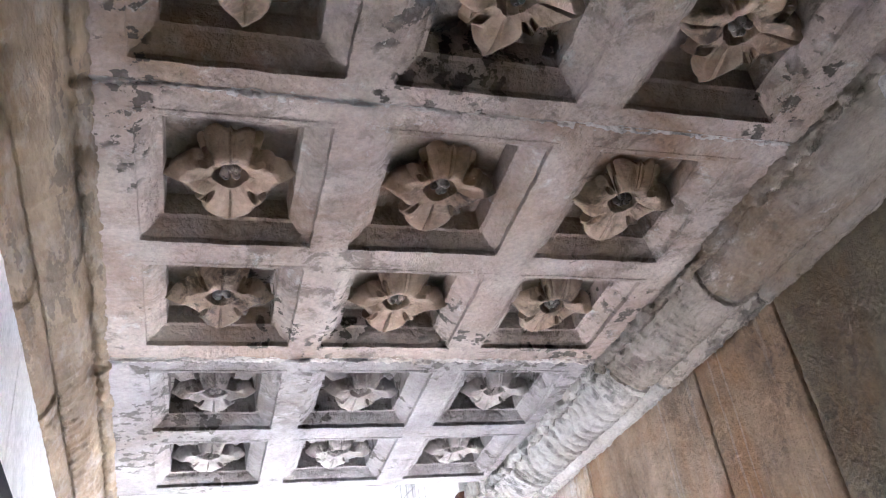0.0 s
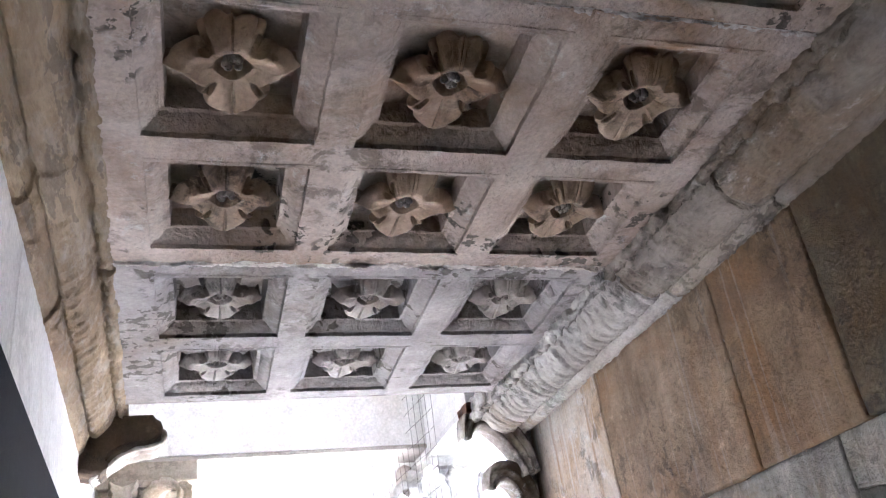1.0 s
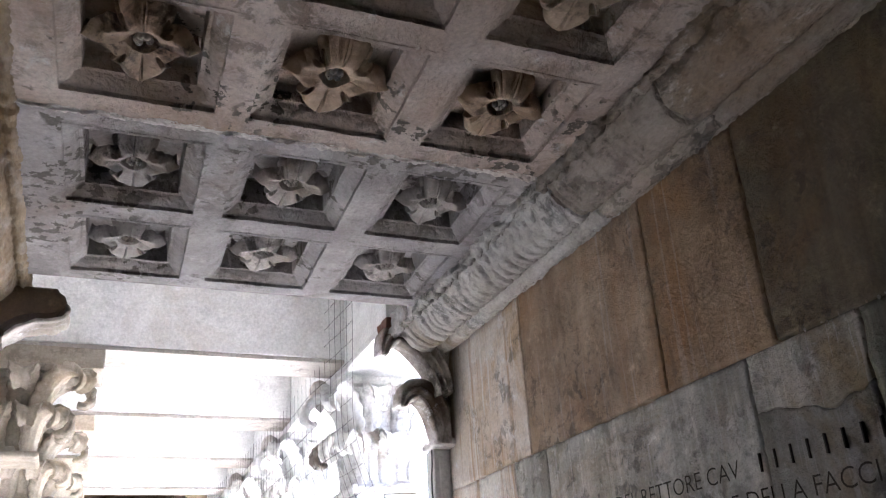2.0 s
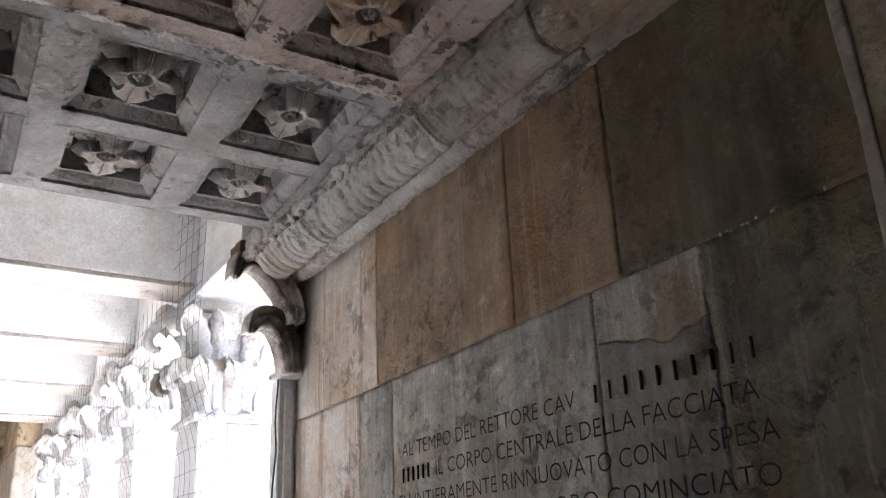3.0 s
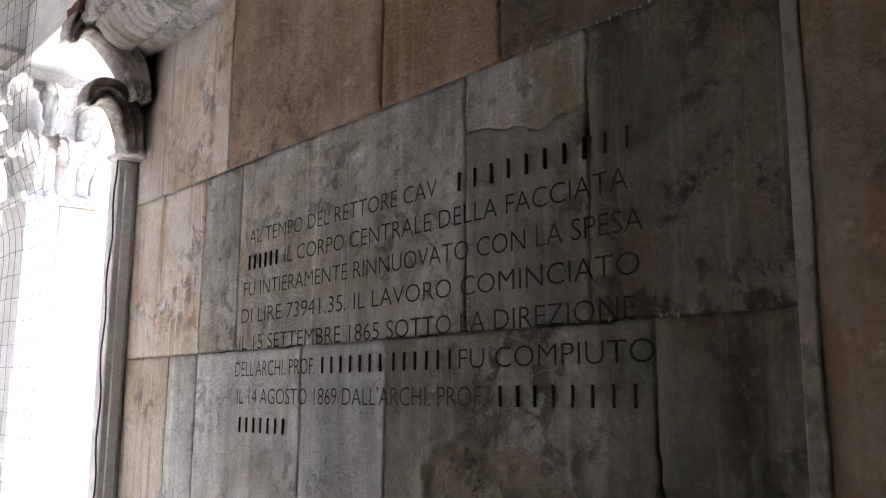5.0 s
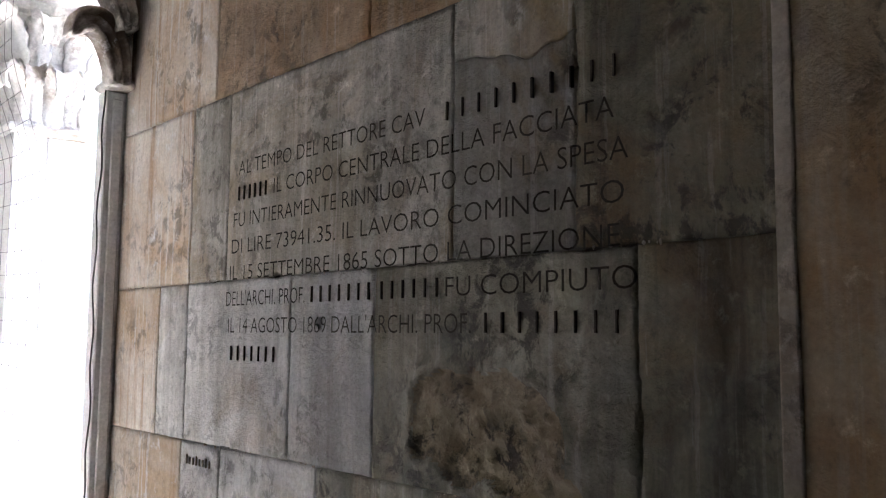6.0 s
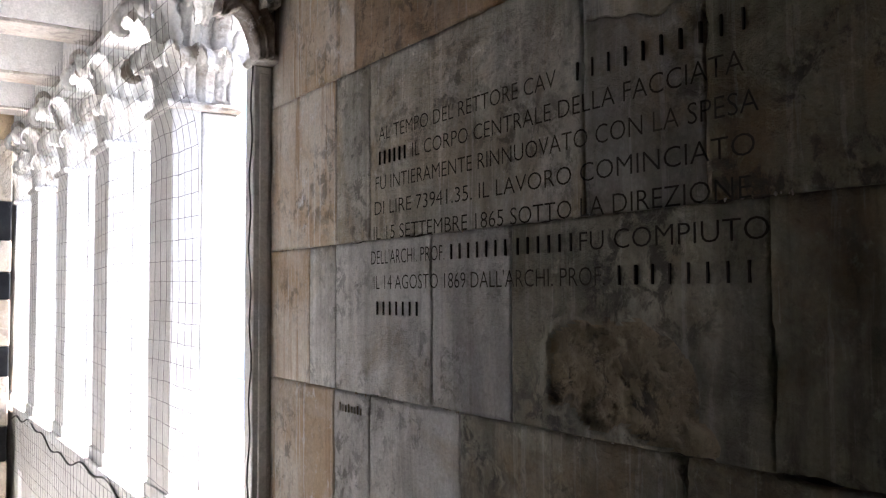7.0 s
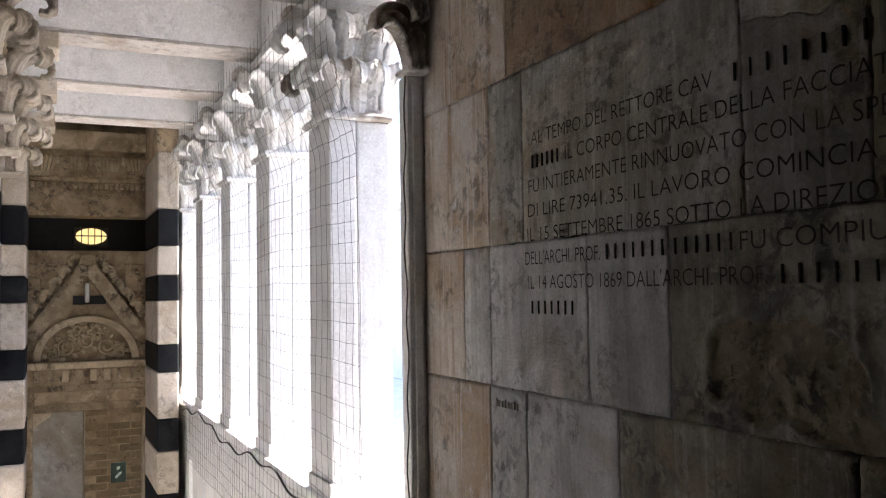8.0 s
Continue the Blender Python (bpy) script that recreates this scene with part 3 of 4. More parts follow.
def gadroon(s, y):
    """Curved carved ribs on the round of the moulding, crumbled fillets beside it, and two open cracks."""
    f = smooth_step(0.26, 0.34, s) * smooth_step(0.66, 0.58, s)
    carved = 0.22 + 0.78 * smooth_step(1.80, 2.10, y)
    u = y / 0.056 + 3.4 * s + 1.0 * math.sin(7.0 * s) + 0.8 * noise.noise(Vector((y * 7, s * 5, 0)))
    rib = abs((u % 1.0) * 2 - 1)
    groove = smooth_step(0.45, 1.0, rib) + 0.25 * smooth_step(0.22, 0.0, rib)
    d = -f * carved * 0.012 * groove * (0.85 + 0.6 * noise.noise(Vector((y * 9, s * 6, 5))))
    # a row of small broken leaves hangs along the upper fillet
    lip = smooth_step(0.12, 0.17, s) * smooth_step(0.30, 0.24, s)
    d += lip * (0.5 + 0.5 * carved) * 0.013 * (abs(math.sin(math.pi * y / 0.062 + 0.8 * noise.noise(Vector((y * 7, 1, 1))))) - 0.55)
    edge = smooth_step(0.30, 0.22, s) + smooth_step(0.66, 0.74, s) * 0.5
    rot = smooth_step(-0.15, 0.2, noise.noise(Vector((y * 3.1, s * 4, 9))))
    d += rot * (0.007 * noise.noise(Vector((y * 30, s * 24, 6))) + 0.005 * noise.noise(Vector((y * 75, s * 50, 7))))
    d += edge * (0.010 * noise.noise(Vector((y * 40, s * 28, 2))) + 0.007 * noise.noise(Vector((y * 100, s * 60, 3))))
    loss = smooth_step(0.18, 0.32, noise.noise(Vector((y * 6.5, s * 9, 4))))
    d -= edge * 0.012 * loss
    if s > 0.2 and abs(y - 1.52 - 0.012 * math.sin(s * 17)) < 0.0045 or abs(y - 2.02 - 0.01 * math.sin(s * 13)) < 0.0045:
        d -= 0.014
    return d


mr = thing("moulding_right", "weathered carved marble cyma moulding under the soffit", "moulding", kind="structure")
for ya, yb, mat in ((0.80, 1.518, M_MOULD_B), (1.521, 2.018, M_MOULD_B), (2.021, 3.30, M_MOULD)):
    raw("moulding_stone", *sweep_y(dense(R_PROF), ya, yb, int((yb - ya) * 430), 0.004, gadroon), mat, mr, "brown-stained worn length" if mat is M_MOULD_B else "pale length with carved ribs")
L_PROF = [(LEFT_X - 0.02, 2.99), (-0.066, 2.99), (-0.066, 2.922), (-0.078, 2.912), (-0.090, 2.914), (-0.094, 2.922), (-0.102, 2.920), (-0.108, 2.900), (-0.120, 2.880),
          (-0.140, 2.862), (-0.158, 2.850), (-0.168, 2.846), (-0.172, 2.852), (-0.176, 2.852), (-0.180, 2.832), (-0.186, 2.812), (-0.194, 2.800), (-0.200, 2.792), (LEFT_X - 0.02, 2.790)]


def left_relief(s, y):
    return 0.8 * max(gadroon(s, y), -0.008)


ml = raw("moulding_left", *sweep_y(dense(L_PROF), -0.2, 3.32, 800, 0.004, left_relief), M_MOULD_L, None, "ochre-stained carved marble moulding under the soffit")
tagged(ml, category="moulding", kind="structure")

# ---- inscribed wall ----
wall_right = thing("wall_right", "inscribed wall of weathered brown and grey marble blocks", "wall", kind="structure")
part("wall_core", block(WALL_X + 0.03, WALL_X + 0.35, 0.88, 3.381, LOW_Z, 3.5), M_MORTAR, wall_right, "dark recessed mortar")


def relief_block(x0, x1, y0, y1, z0, z1, hgt, step=0.014):
    """A wall stone whose face (towards -x) is a fine relief: hgt(y, z) metres outwards. The sides run straight back."""
    ny, nz = max(4, int((y1 - y0) / step)), max(4, int((z1 - z0) / step))
    verts, faces = [], []
    for j in range(nz + 1):
        for i in range(ny + 1):
            y, z = y0 + (y1 - y0) * i / ny, z0 + (z1 - z0) * j / nz
            edge = min(i, ny - i, j, nz - j)
            p = Vector((y * 22, z * 22, x0))
            dy = dz = 0.0
            if i in (0, ny):
                dy = (1 if i == 0 else -1) * (0.007 + 0.005 * smooth_step(1.9, 1.1, y)) * max(0, noise.noise(p * 0.5) + 0.6 * noise.noise(p * 1.7) - 0.12)
            if j in (0, nz):
                dz = (1 if j == 0 else -1) * (0.007 + 0.005 * smooth_step(1.9, 1.1, y)) * max(0, noise.noise(p * 0.5 + Vector((4, 4, 4))) + 0.6 * noise.noise(p * 1.7) - 0.12)
            h = hgt(y, z)
            if edge == 0:
                h -= 0.0012
            elif edge == 1:
                h -= 0.005 * max(0, noise.noise(p * 0.8))
            verts.append((x0 - h, y + dy, z + dz))
    n = ny + 1
    for j in range(nz):
        for i in range(ny):
            a = j * n + i
            faces.append((a, a + n, a + n + 1, a + 1))
    rim = [i for i in range(n)] + [j * n + ny for j in range(1, nz + 1)] + [nz * n + i for i in range(ny - 1, -1, -1)] + [j * n for j in range(nz - 1, 0, -1)]
    o = len(verts)
    verts += [(x1, verts[i][1], verts[i][2]) for i in rim]
    m = len(rim)
    for k in range(m):
        faces.append((rim[k], rim[(k + 1) % m], o + (k + 1) % m, o + k))
    faces.append(tuple(o + k for k in range(m - 1, -1, -1)))
    return verts, faces


def spall(y, z):
    """Below 1 inside the broken patch low on the wall."""
    p = Vector((y, z, 0.0))
    u, v = (y - 1.56) / 0.23, (z - 1.455) / 0.125
    return math.hypot(u, v - 0.35 * u) + 0.45 * noise.noise(p * 7) + 0.22 * noise.noise(p * 19)


def wall_relief(y, z):
    """Uneven dressing, flaked patches where the stone is worst, and one deep spall."""
    p = Vector((y, z, 0.0))
    h = 0.0016 * noise.noise(p * 9) + 0.0008 * noise.noise(p * 33)
    worn = smooth_step(1.75, 1.05, y) * smooth_step(1.15, 1.5, z + 0.2)
    n = noise.noise(p * 5.5 + Vector((2, 0, 9))) + 0.5 * noise.noise(p * 15)
    h -= 0.007 * worn * smooth_step(0.12, 0.22, n)
    h += 0.0035 * worn * noise.noise(p * 40)
    # the spall: sharp lip towards the light, rough floor
    r = spall(y, z)
    deep = smooth_step(1.0, 0.90, r)
    h += deep * (-0.009 + 0.010 * noise.noise(p * 11) + 0.012 * noise.noise(p * 24) + 0.006 * noise.noise(p * 55))
    h += 0.004 * smooth_step(0.98, 1.02, r) * smooth_step(1.25, 1.05, r)
    # flaking band along a bed joint
    band = smooth_step(0.07, 0.0, abs(z - 1.80)) * smooth_step(1.25, 1.1, y)
    h -= 0.010 * band * (0.5 + noise.noise(p * 26))
    return h


# Block tones darken away from the colonnade: part stone, part painted light falloff.
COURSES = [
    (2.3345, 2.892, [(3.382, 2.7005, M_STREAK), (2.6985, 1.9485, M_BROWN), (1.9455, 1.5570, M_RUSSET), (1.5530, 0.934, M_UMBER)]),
    (1.7925, 2.3315, [(3.382, 2.8330, M_STREAK), (2.8310, 2.6050, M_GREY), (2.6020, 1.6590, M_GREY), (1.3370, 0.934, M_DIM)]),
    (1.3280, 1.7900, [(3.382, 3.0340, M_STREAK), (3.0320, 2.8370, M_BLUISH), (2.8350, 2.2605, M_BLUISH), (2.2580, 1.9160, M_BLUISH), (1.9135, 1.2120, M_OLIVE), (1.2080, 0.934, M_DIM)]),
    (0.80, 1.3245, [(3.382, 2.8470, M_STREAK), (2.8445, 2.6090, M_BLUISH), (2.6060, 2.1330, M_BLUISH), (2.1295, 1.40, M_OLIVE), (1.397, 0.934, M_DIM)]),
    (FLOOR_Z - 0.05, 0.797, [(3.382, 2.60, M_BROWN), (2.597, 1.80, M_GREY), (1.797, 0.934, M_DIM)]),
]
for z0, z1, row in COURSES:
    for ya, yb, mt in row:
        broken = yb < 1.56 < ya and z0 < 1.46 < z1
        v, f = relief_block(WALL_X, WALL_X + 0.2, yb, ya, z0, z1, wall_relief, 0.008 if broken else 0.014)
        ob = raw("stone_block", v, f, mt, wall_right)
        if broken:                                   # raw brown stone where the skin has come off
            ob.data.materials.append(M_SPALL)
            for pg in ob.data.polygons:
                if pg.center.x < WALL_X + 0.03 and spall(pg.center.y, pg.center.z) < 0.97:
                    pg.material_index = 1

# the cracked stone: two pieces parted by a jagged line
CRACK = [(1.655, 2.207), (1.60, 2.204), (1.55, 2.190), (1.50, 2.186), (1.46, 2.165), (1.43, 2.168), (1.40, 2.186), (1.37, 2.178), (1.341, 2.196)]


def crack_z(y):
    return float(np.interp(-y, [-c[0] for c in CRACK], [c[1] for c in CRACK])) + 0.004 * noise.noise(Vector((y * 60, 0, 3)))


for lo, hi in ((0, 1), (1, 0)):
    v, f = relief_block(WALL_X, WALL_X + 0.2, 1.3395, 1.6565, 0.0, 1.0, lambda y, z: 0.0, 0.013)
    out = []
    for x, y, t in v:
        zc = crack_z(y)
        z = 1.7925 + (zc - 0.0015 - 1.7925) * t if lo == 0 else zc + 0.0015 + (2.3315 - zc - 0.0015) * t
        out.append((x - (wall_relief(y, z) if x < WALL_X + 0.1 else 0.0), y, z))
    raw("stone_block", out, f, M_GREY, wall_right)

# crumbs of pale mortar and flakes left along the joints
rs = random.Random(21)
crumbs = []
runs = [((1.0, 2.333), (3.3, 2.333)), ((1.0, 1.791), (3.3, 1.791)), ((1.0, 1.326), (3.3, 1.326)), ((1.555, 2.34), (1.555, 2.85)), ((1.947, 2.34), (1.947, 2.85)),
        ((2.70, 2.34), (2.70, 2.85)), ((1.338, 1.80), (1.338, 2.33)), ((1.21, 1.33), (1.21, 1.79)), ((0.935, 1.0), (0.935, 2.85)), ((0.935, 1.0), (0.935, 2.85))]
for (ya, za), (yb, zb) in runs:
    for _ in range(int(math.hypot(yb - ya, zb - za) * 26)):
        t = rs.random()
        if noise.noise(Vector((ya + (yb - ya) * t, za + (zb - za) * t, 8.0)) * 4) < 0.0:
            continue
        cy, cz, r = ya + (yb - ya) * t + rs.uniform(-0.003, 0.003), za + (zb - za) * t + rs.uniform(-0.003, 0.003), rs.uniform(0.0012, 0.0036)
        v, f = lathe([(0.1 * r, -r), (0.8 * r, -0.5 * r), (r, 0.0), (0.7 * r, 0.6 * r), (0.1 * r, r)], (0, 0, 0), seg=6)
        sy, sz = rs.uniform(0.7, 2.2), rs.uniform(0.7, 2.2)
        crumbs.append(([(WALL_X + 0.002 + a * 0.6 + rs.uniform(-0.001, 0.001), cy + b * sy, cz + c * sz) for a, b, c in v], f))
raw("mortar_crumbs", *join(crumbs), M_STREAK, wall_right, "pale crumbs of mortar in the joints")
tagged(bpy.data.objects["mortar_crumbs"], kind="stuff")

# ---- inscription: cut letters drawn as flat dark shapes just proud of the marble ----
inscription = thing("inscription", "dark cut capital letters of an inscription on grey marble", "inscription")
LINES = [
    (2.084, [("AL TEMPO DEL RETTORE CAV", 2.541, 1.742), (10, 1.699, 1.226)]),
    (2.012, [(6, 2.554, 2.382), ("IL CORPO CENTRALE DELLA FACCIATA", 2.352, 1.249)]),
    (1.938, [("FU INTIERAMENTE RINNUOVATO CON LA SPESA", 2.561, 1.221)]),
    (1.864, [("DI LIRE 73941.35. IL LAVORO COMINCIATO", 2.567, 1.230)]),
    (1.790, [("IL 15 SETTEMBRE 1865 SOTTO LA DIREZIONE", 2.573, 1.240)]),
    (1.718, [("DELL'ARCHI. PROF.", 2.589, 2.191), (7, 2.182, 1.915), (6, 1.905, 1.684), ("FU COMPIUTO", 1.673, 1.206)]),
    (1.644, [("IL 14 AGOSTO 1869 DALL'ARCHI. PROF.", 2.573, 1.598), (8, 1.582, 1.227)]),
    (1.568, [(7, 2.575, 2.316)]),
]
CAP = 0.043


def words_mesh(text):
    """The outlines of a line of capitals as a flat mesh, one unit high in type size."""
    cu = bpy.data.curves.new("carved_words", "FONT")
    cu.body, cu.size, cu.resolution_u, cu.offset = text, 1.0, 3, -0.009
    tmp = bpy.data.objects.new("carved_words", cu)
    scene.collection.objects.link(tmp)
    bpy.context.view_layer.update()
    me = bpy.data.meshes.new_from_object(tmp)
    bpy.data.objects.remove(tmp)
    return me


def extent(text):
    me = words_mesh(text)
    xs = [v.co.x for v in me.vertices]
    bpy.data.meshes.remove(me)
    return min(xs), max(xs)


for base, pieces in LINES:
    for what, ya, yb in pieces:
        if isinstance(what, int):
            # an upright bar for each sign of a name
            for q in range(what):
                yc = ya + (yb - ya) * (q + 0.5) / what
                part("carved_bar", block(WALL_X - 0.0042, WALL_X + 0.004, yc - 0.002, yc + 0.002, base + 0.001, base + CAP - 0.003), M_LETTER, inscription)
            continue
        w0, w1 = extent(what)
        done = ""
        for word in what.split(" "):
            off = extent(done + word)[1] - extent(word)[1] if done else 0.0
            done += word + " "
            me = words_mesh(word)
            for v in me.vertices:
                u = (v.co.x + off - w0) / (w1 - w0)
                v.co = (WALL_X - 0.0042, ya + (yb - ya) * u, base + v.co.y / 0.73 * CAP)
            ob = new("carved_word", finish(me, M_LETTER))
            ob.parent = inscription

# faint small scratched signs under the text
scratch = thing("scratched_signs", "faint small scratched signs on pale marble", "inscription")
for q in range(8):
    yc = 2.80 - 0.020 * q
    part("carved_bar", block(WALL_X - 0.0036, WALL_X + 0.004, yc - 0.0015, yc + 0.0015, 1.262, 1.262 + (0.020 if q % 3 else 0.026)), M_OLIVE, scratch)

# ---- pilaster of plaster nearest the entrance ----
pil = thing("wall_pilaster", "projecting pilaster of stained ochre plaster", "pilaster", kind="structure")
part("shaft", rough_block(1.43, 1.9, -1.5, 0.907, FLOOR_Z - 0.05, 2.866, 0.004, 0.09, 0.006), M_PLASTER, pil)
# Pale stone here paints the light that catches the pilaster's far side.
part("arris", rough_block(1.426, 1.6, 0.904, 0.932, FLOOR_Z - 0.05, 2.866, 0.006, 0.035, 0.004), M_PALE, pil, "chipped plaster arris, paler for the light on its side face")
part("impost", rough_block(1.265, 1.6, -0.5, 0.865, 2.868, 2.992, 0.006, 0.05, 0.010), M_SLAB_GREY, pil, "pale stone impost block")
# Unseen closing wall, added dark so little light comes from this end.
tagged(part("wall_back", block(LEFT_X - 0.3, 1.9, -1.5, -1.2, FLOOR_Z - 0.2, 3.3), M_UMBER, None), "unseen plain dark wall added to keep light from the passage's near end", "wall", kind="structure")


# ---- capitals ----
def leaf_w(W):
    return lambda u: W * (0.80 + 0.34 * math.sin(math.pi * u) ** 1.2) * (1 - 0.62 * u ** 3)


def capital(name, x, y, w, parent, faces="xy", scale=1.0, material=M_WHITE, mirror=1, z0=NECK_Z, height=0.52, thick=0.018):
    """Leaf capital: a flaring bell under an abacus, two tiers of curling leaves on its open sides.
    x: plane of the face towards the passage, y: near edge, w: breadth along the passage, mirror: -1 where it faces the other way."""
    cap = raw(name, *bell(x, y, w, z0, height, mirror), material, parent, smooth=False)
    rs = random.Random(int(abs(y) * 1000) + int(mirror * 7))
    s = scale
    up = (0, 0, 1)
    low = [(0.0, 0.0), (0.004, 0.06), (0.010, 0.12), (0.024, 0.165), (0.050, 0.195), (0.080, 0.200), (0.102, 0.184), (0.106, 0.160), (0.092, 0.146), (0.080, 0.154)]
    high = [(0.0, 0.02), (0.010, 0.14), (0.026, 0.23), (0.056, 0.305), (0.098, 0.350), (0.142, 0.358), (0.172, 0.338), (0.180, 0.308), (0.164, 0.288), (0.146, 0.294)]
    hs = height / 0.47

    def put(path, W, out, side, org, k):
        path = [(a * s, b * hs) for a, b in path]
        v, f = leaf_mesh(path, leaf_w(W), out, up, side, org, nu=44, nv=14, lobes=13, cup=0.42, thick=thick, ragged=0.24, seed=k, flute_amp=0.11)
        raw("leaf", v, f, material, cap)

    if "x" in faces:
        o = (-mirror, 0, 0)
        for c in ((0.24, 0.76) if w > 0.2 else (0.5,)):
            put(low, 0.058 if w > 0.2 else 0.064, o, (0, 1, 0), (x, y + w * c, z0 + 0.012), rs.uniform(0, 2))
        put(high, 0.056, o, (0, 1, 0), (x, y + w * 0.5, z0 + 0.03), rs.uniform(0, 2))
    if "y" in faces:
        for c in (0.03, 0.145, 0.255):
            put(low, 0.046, (0, -1, 0), (1, 0, 0), (x + mirror * c, y, z0 + 0.012), rs.uniform(0, 2))
        for c in (0.065, 0.225):
            put(high, 0.050, (0, -1, 0), (1, 0, 0), (x + mirror * c, y, z0 + 0.03), rs.uniform(0, 2))
        d = Vector((-mirror, -1, 0)).normalized()
        put([(a * 1.25, b) for a, b in high], 0.046, tuple(d), (d.y, -d.x, 0), (x, y, z0 + 0.03), rs.uniform(0, 2))
        put(low, 0.040, tuple(d), (d.y, -d.x, 0), (x, y, z0 + 0.012), rs.uniform(0, 2))
        e = Vector((mirror, -1, 0)).normalized()
        put(high, 0.042, tuple(e), (e.y, -e.x, 0), (x + mirror * 0.285, y, z0 + 0.03), rs.uniform(0, 2))
    return cap


def bell(x, y, w, z0, height, mirror):
    """The core of a capital, from the necking ring to the moulded abacus."""
    rings = [(-0.012, 0.0), (-0.022, 0.006), (-0.026, 0.018), (-0.020, 0.030), (0.008, 0.036), (0.014, 0.10), (0.010, 0.24), (-0.004, 0.34), (-0.022, 0.395),
             (-0.035, 0.40), (-0.035, 0.425), (-0.060, 0.435), (-0.066, 0.47)]
    hs = height / 0.47
    verts, faces = [], []
    for d, h in rings:
        e = -d
        xa, xb = x - mirror * e, x + mirror * 0.30
        ya, yb = y - e, y + w + e
        verts += [(xa, ya, z0 + h * hs), (xb, ya, z0 + h * hs), (xb, yb, z0 + h * hs), (xa, yb, z0 + h * hs)]
    for i in range(len(rings) - 1):
        for k in range(4):
            a, b = i * 4 + k, i * 4 + (k + 1) % 4
            faces.append((a, b, b + 4, a + 4))
    faces.append((3, 2, 1, 0))
    n = len(verts)
    faces.append((n - 4, n - 3, n - 2, n - 1))
    return verts, faces


# half pier at the end of the inscribed wall
hp = thing("half_pier", "pale marble half pier with a leaf capital beside the inscribed wall", "pier", "piers of the colonnade")
part("shaft", block(1.432, 1.66, 3.3835, 3.47, LOW_Z, 2.495, 0.004), M_WHITE, hp)
part("strip", block(1.452, 1.488, 3.372, 3.3825, LOW_Z, 2.465, 0.003), M_WHITE, hp)
hcap = raw("capital", *bell(1.44, 3.335, 0.10, 2.495, 0.46, 1), M_GRIMY, hp, smooth=False)


def scroll_leaf(path, x, z, y0, y1, thick):
    """A thick leaf seen from its edge: a path of (out, up) steps, grooved along its edge between two ridges."""
    t = np.linspace(0, 1, len(path))
    us = np.linspace(0, 1, 41)
    px, pz = (np.interp(us, t, [q[i] for q in path]) for i in (0, 1))
    for _ in range(4):
        px[1:-1] = (px[:-2] + 2 * px[1:-1] + px[2:]) / 4
        pz[1:-1] = (pz[:-2] + 2 * pz[1:-1] + pz[2:]) / 4
    tx, tz = np.gradient(px), np.gradient(pz)
    ln = np.hypot(tx, tz)
    ring = [(0.0, 0.02), (0.05, 0.004), (0.14, 0.0), (0.22, 0.006), (0.28, 0.026), (0.36, 0.028), (0.42, 0.006), (0.50, 0.0), (0.58, 0.006), (0.64, 0.028), (0.72, 0.026), (0.78, 0.006), (0.88, 0.0), (0.95, 0.004), (1.0, 0.02)]
    ring = ring + [(a, y1 - y0 - b) for a, b in ring[::-1]]
    verts, faces, n = [], [], len(ring)
    for i, u in enumerate(us):
        w = thick * (0.75 + 0.35 * math.sin(math.pi * min(1.0, u * 1.15))) * (1 - 0.45 * smooth_step(0.75, 1.0, u))
        for a, b in ring:
            d = (a - 0.5) * w
            jit = 0.0025 * noise.noise(Vector((u * 9, a * 3, b * 20)))
            verts.append((x - (px[i] - tz[i] / ln[i] * d), y0 + b + jit, z + pz[i] + tx[i] / ln[i] * d + jit))
    for i in range(40):
        for q in range(n):
            c, d = i * n + q, i * n + (q + 1) % n
            faces.append((c, c + n, d + n, d))
    faces += [tuple(range(n)), tuple(range(41 * n - 1, 40 * n - 1, -1))]
    return verts, faces


raw("leaf", *scroll_leaf([(0.0, 0.0), (0.006, 0.07), (0.020, 0.13), (0.046, 0.18), (0.086, 0.208), (0.126, 0.202), (0.152, 0.172), (0.162, 0.140)], 1.440, 2.50, 3.27, 3.37, 0.088), M_GRIMY, hcap)
raw("leaf", *scroll_leaf([(0.0, 0.0), (0.016, 0.07), (0.050, 0.135), (0.095, 0.19), (0.140, 0.232), (0.185, 0.246), (0.222, 0.228), (0.244, 0.190), (0.252, 0.150)], 1.450, 2.685, 3.24, 3.35, 0.092), M_GRIMY, hcap)
part("abacus_iron", rough_block(1.20, 1.25, 3.22, 3.34, 2.935, 2.972, 0.012, 0.015, 0.003), M_RUST, hp, "rust-brown iron cramp")

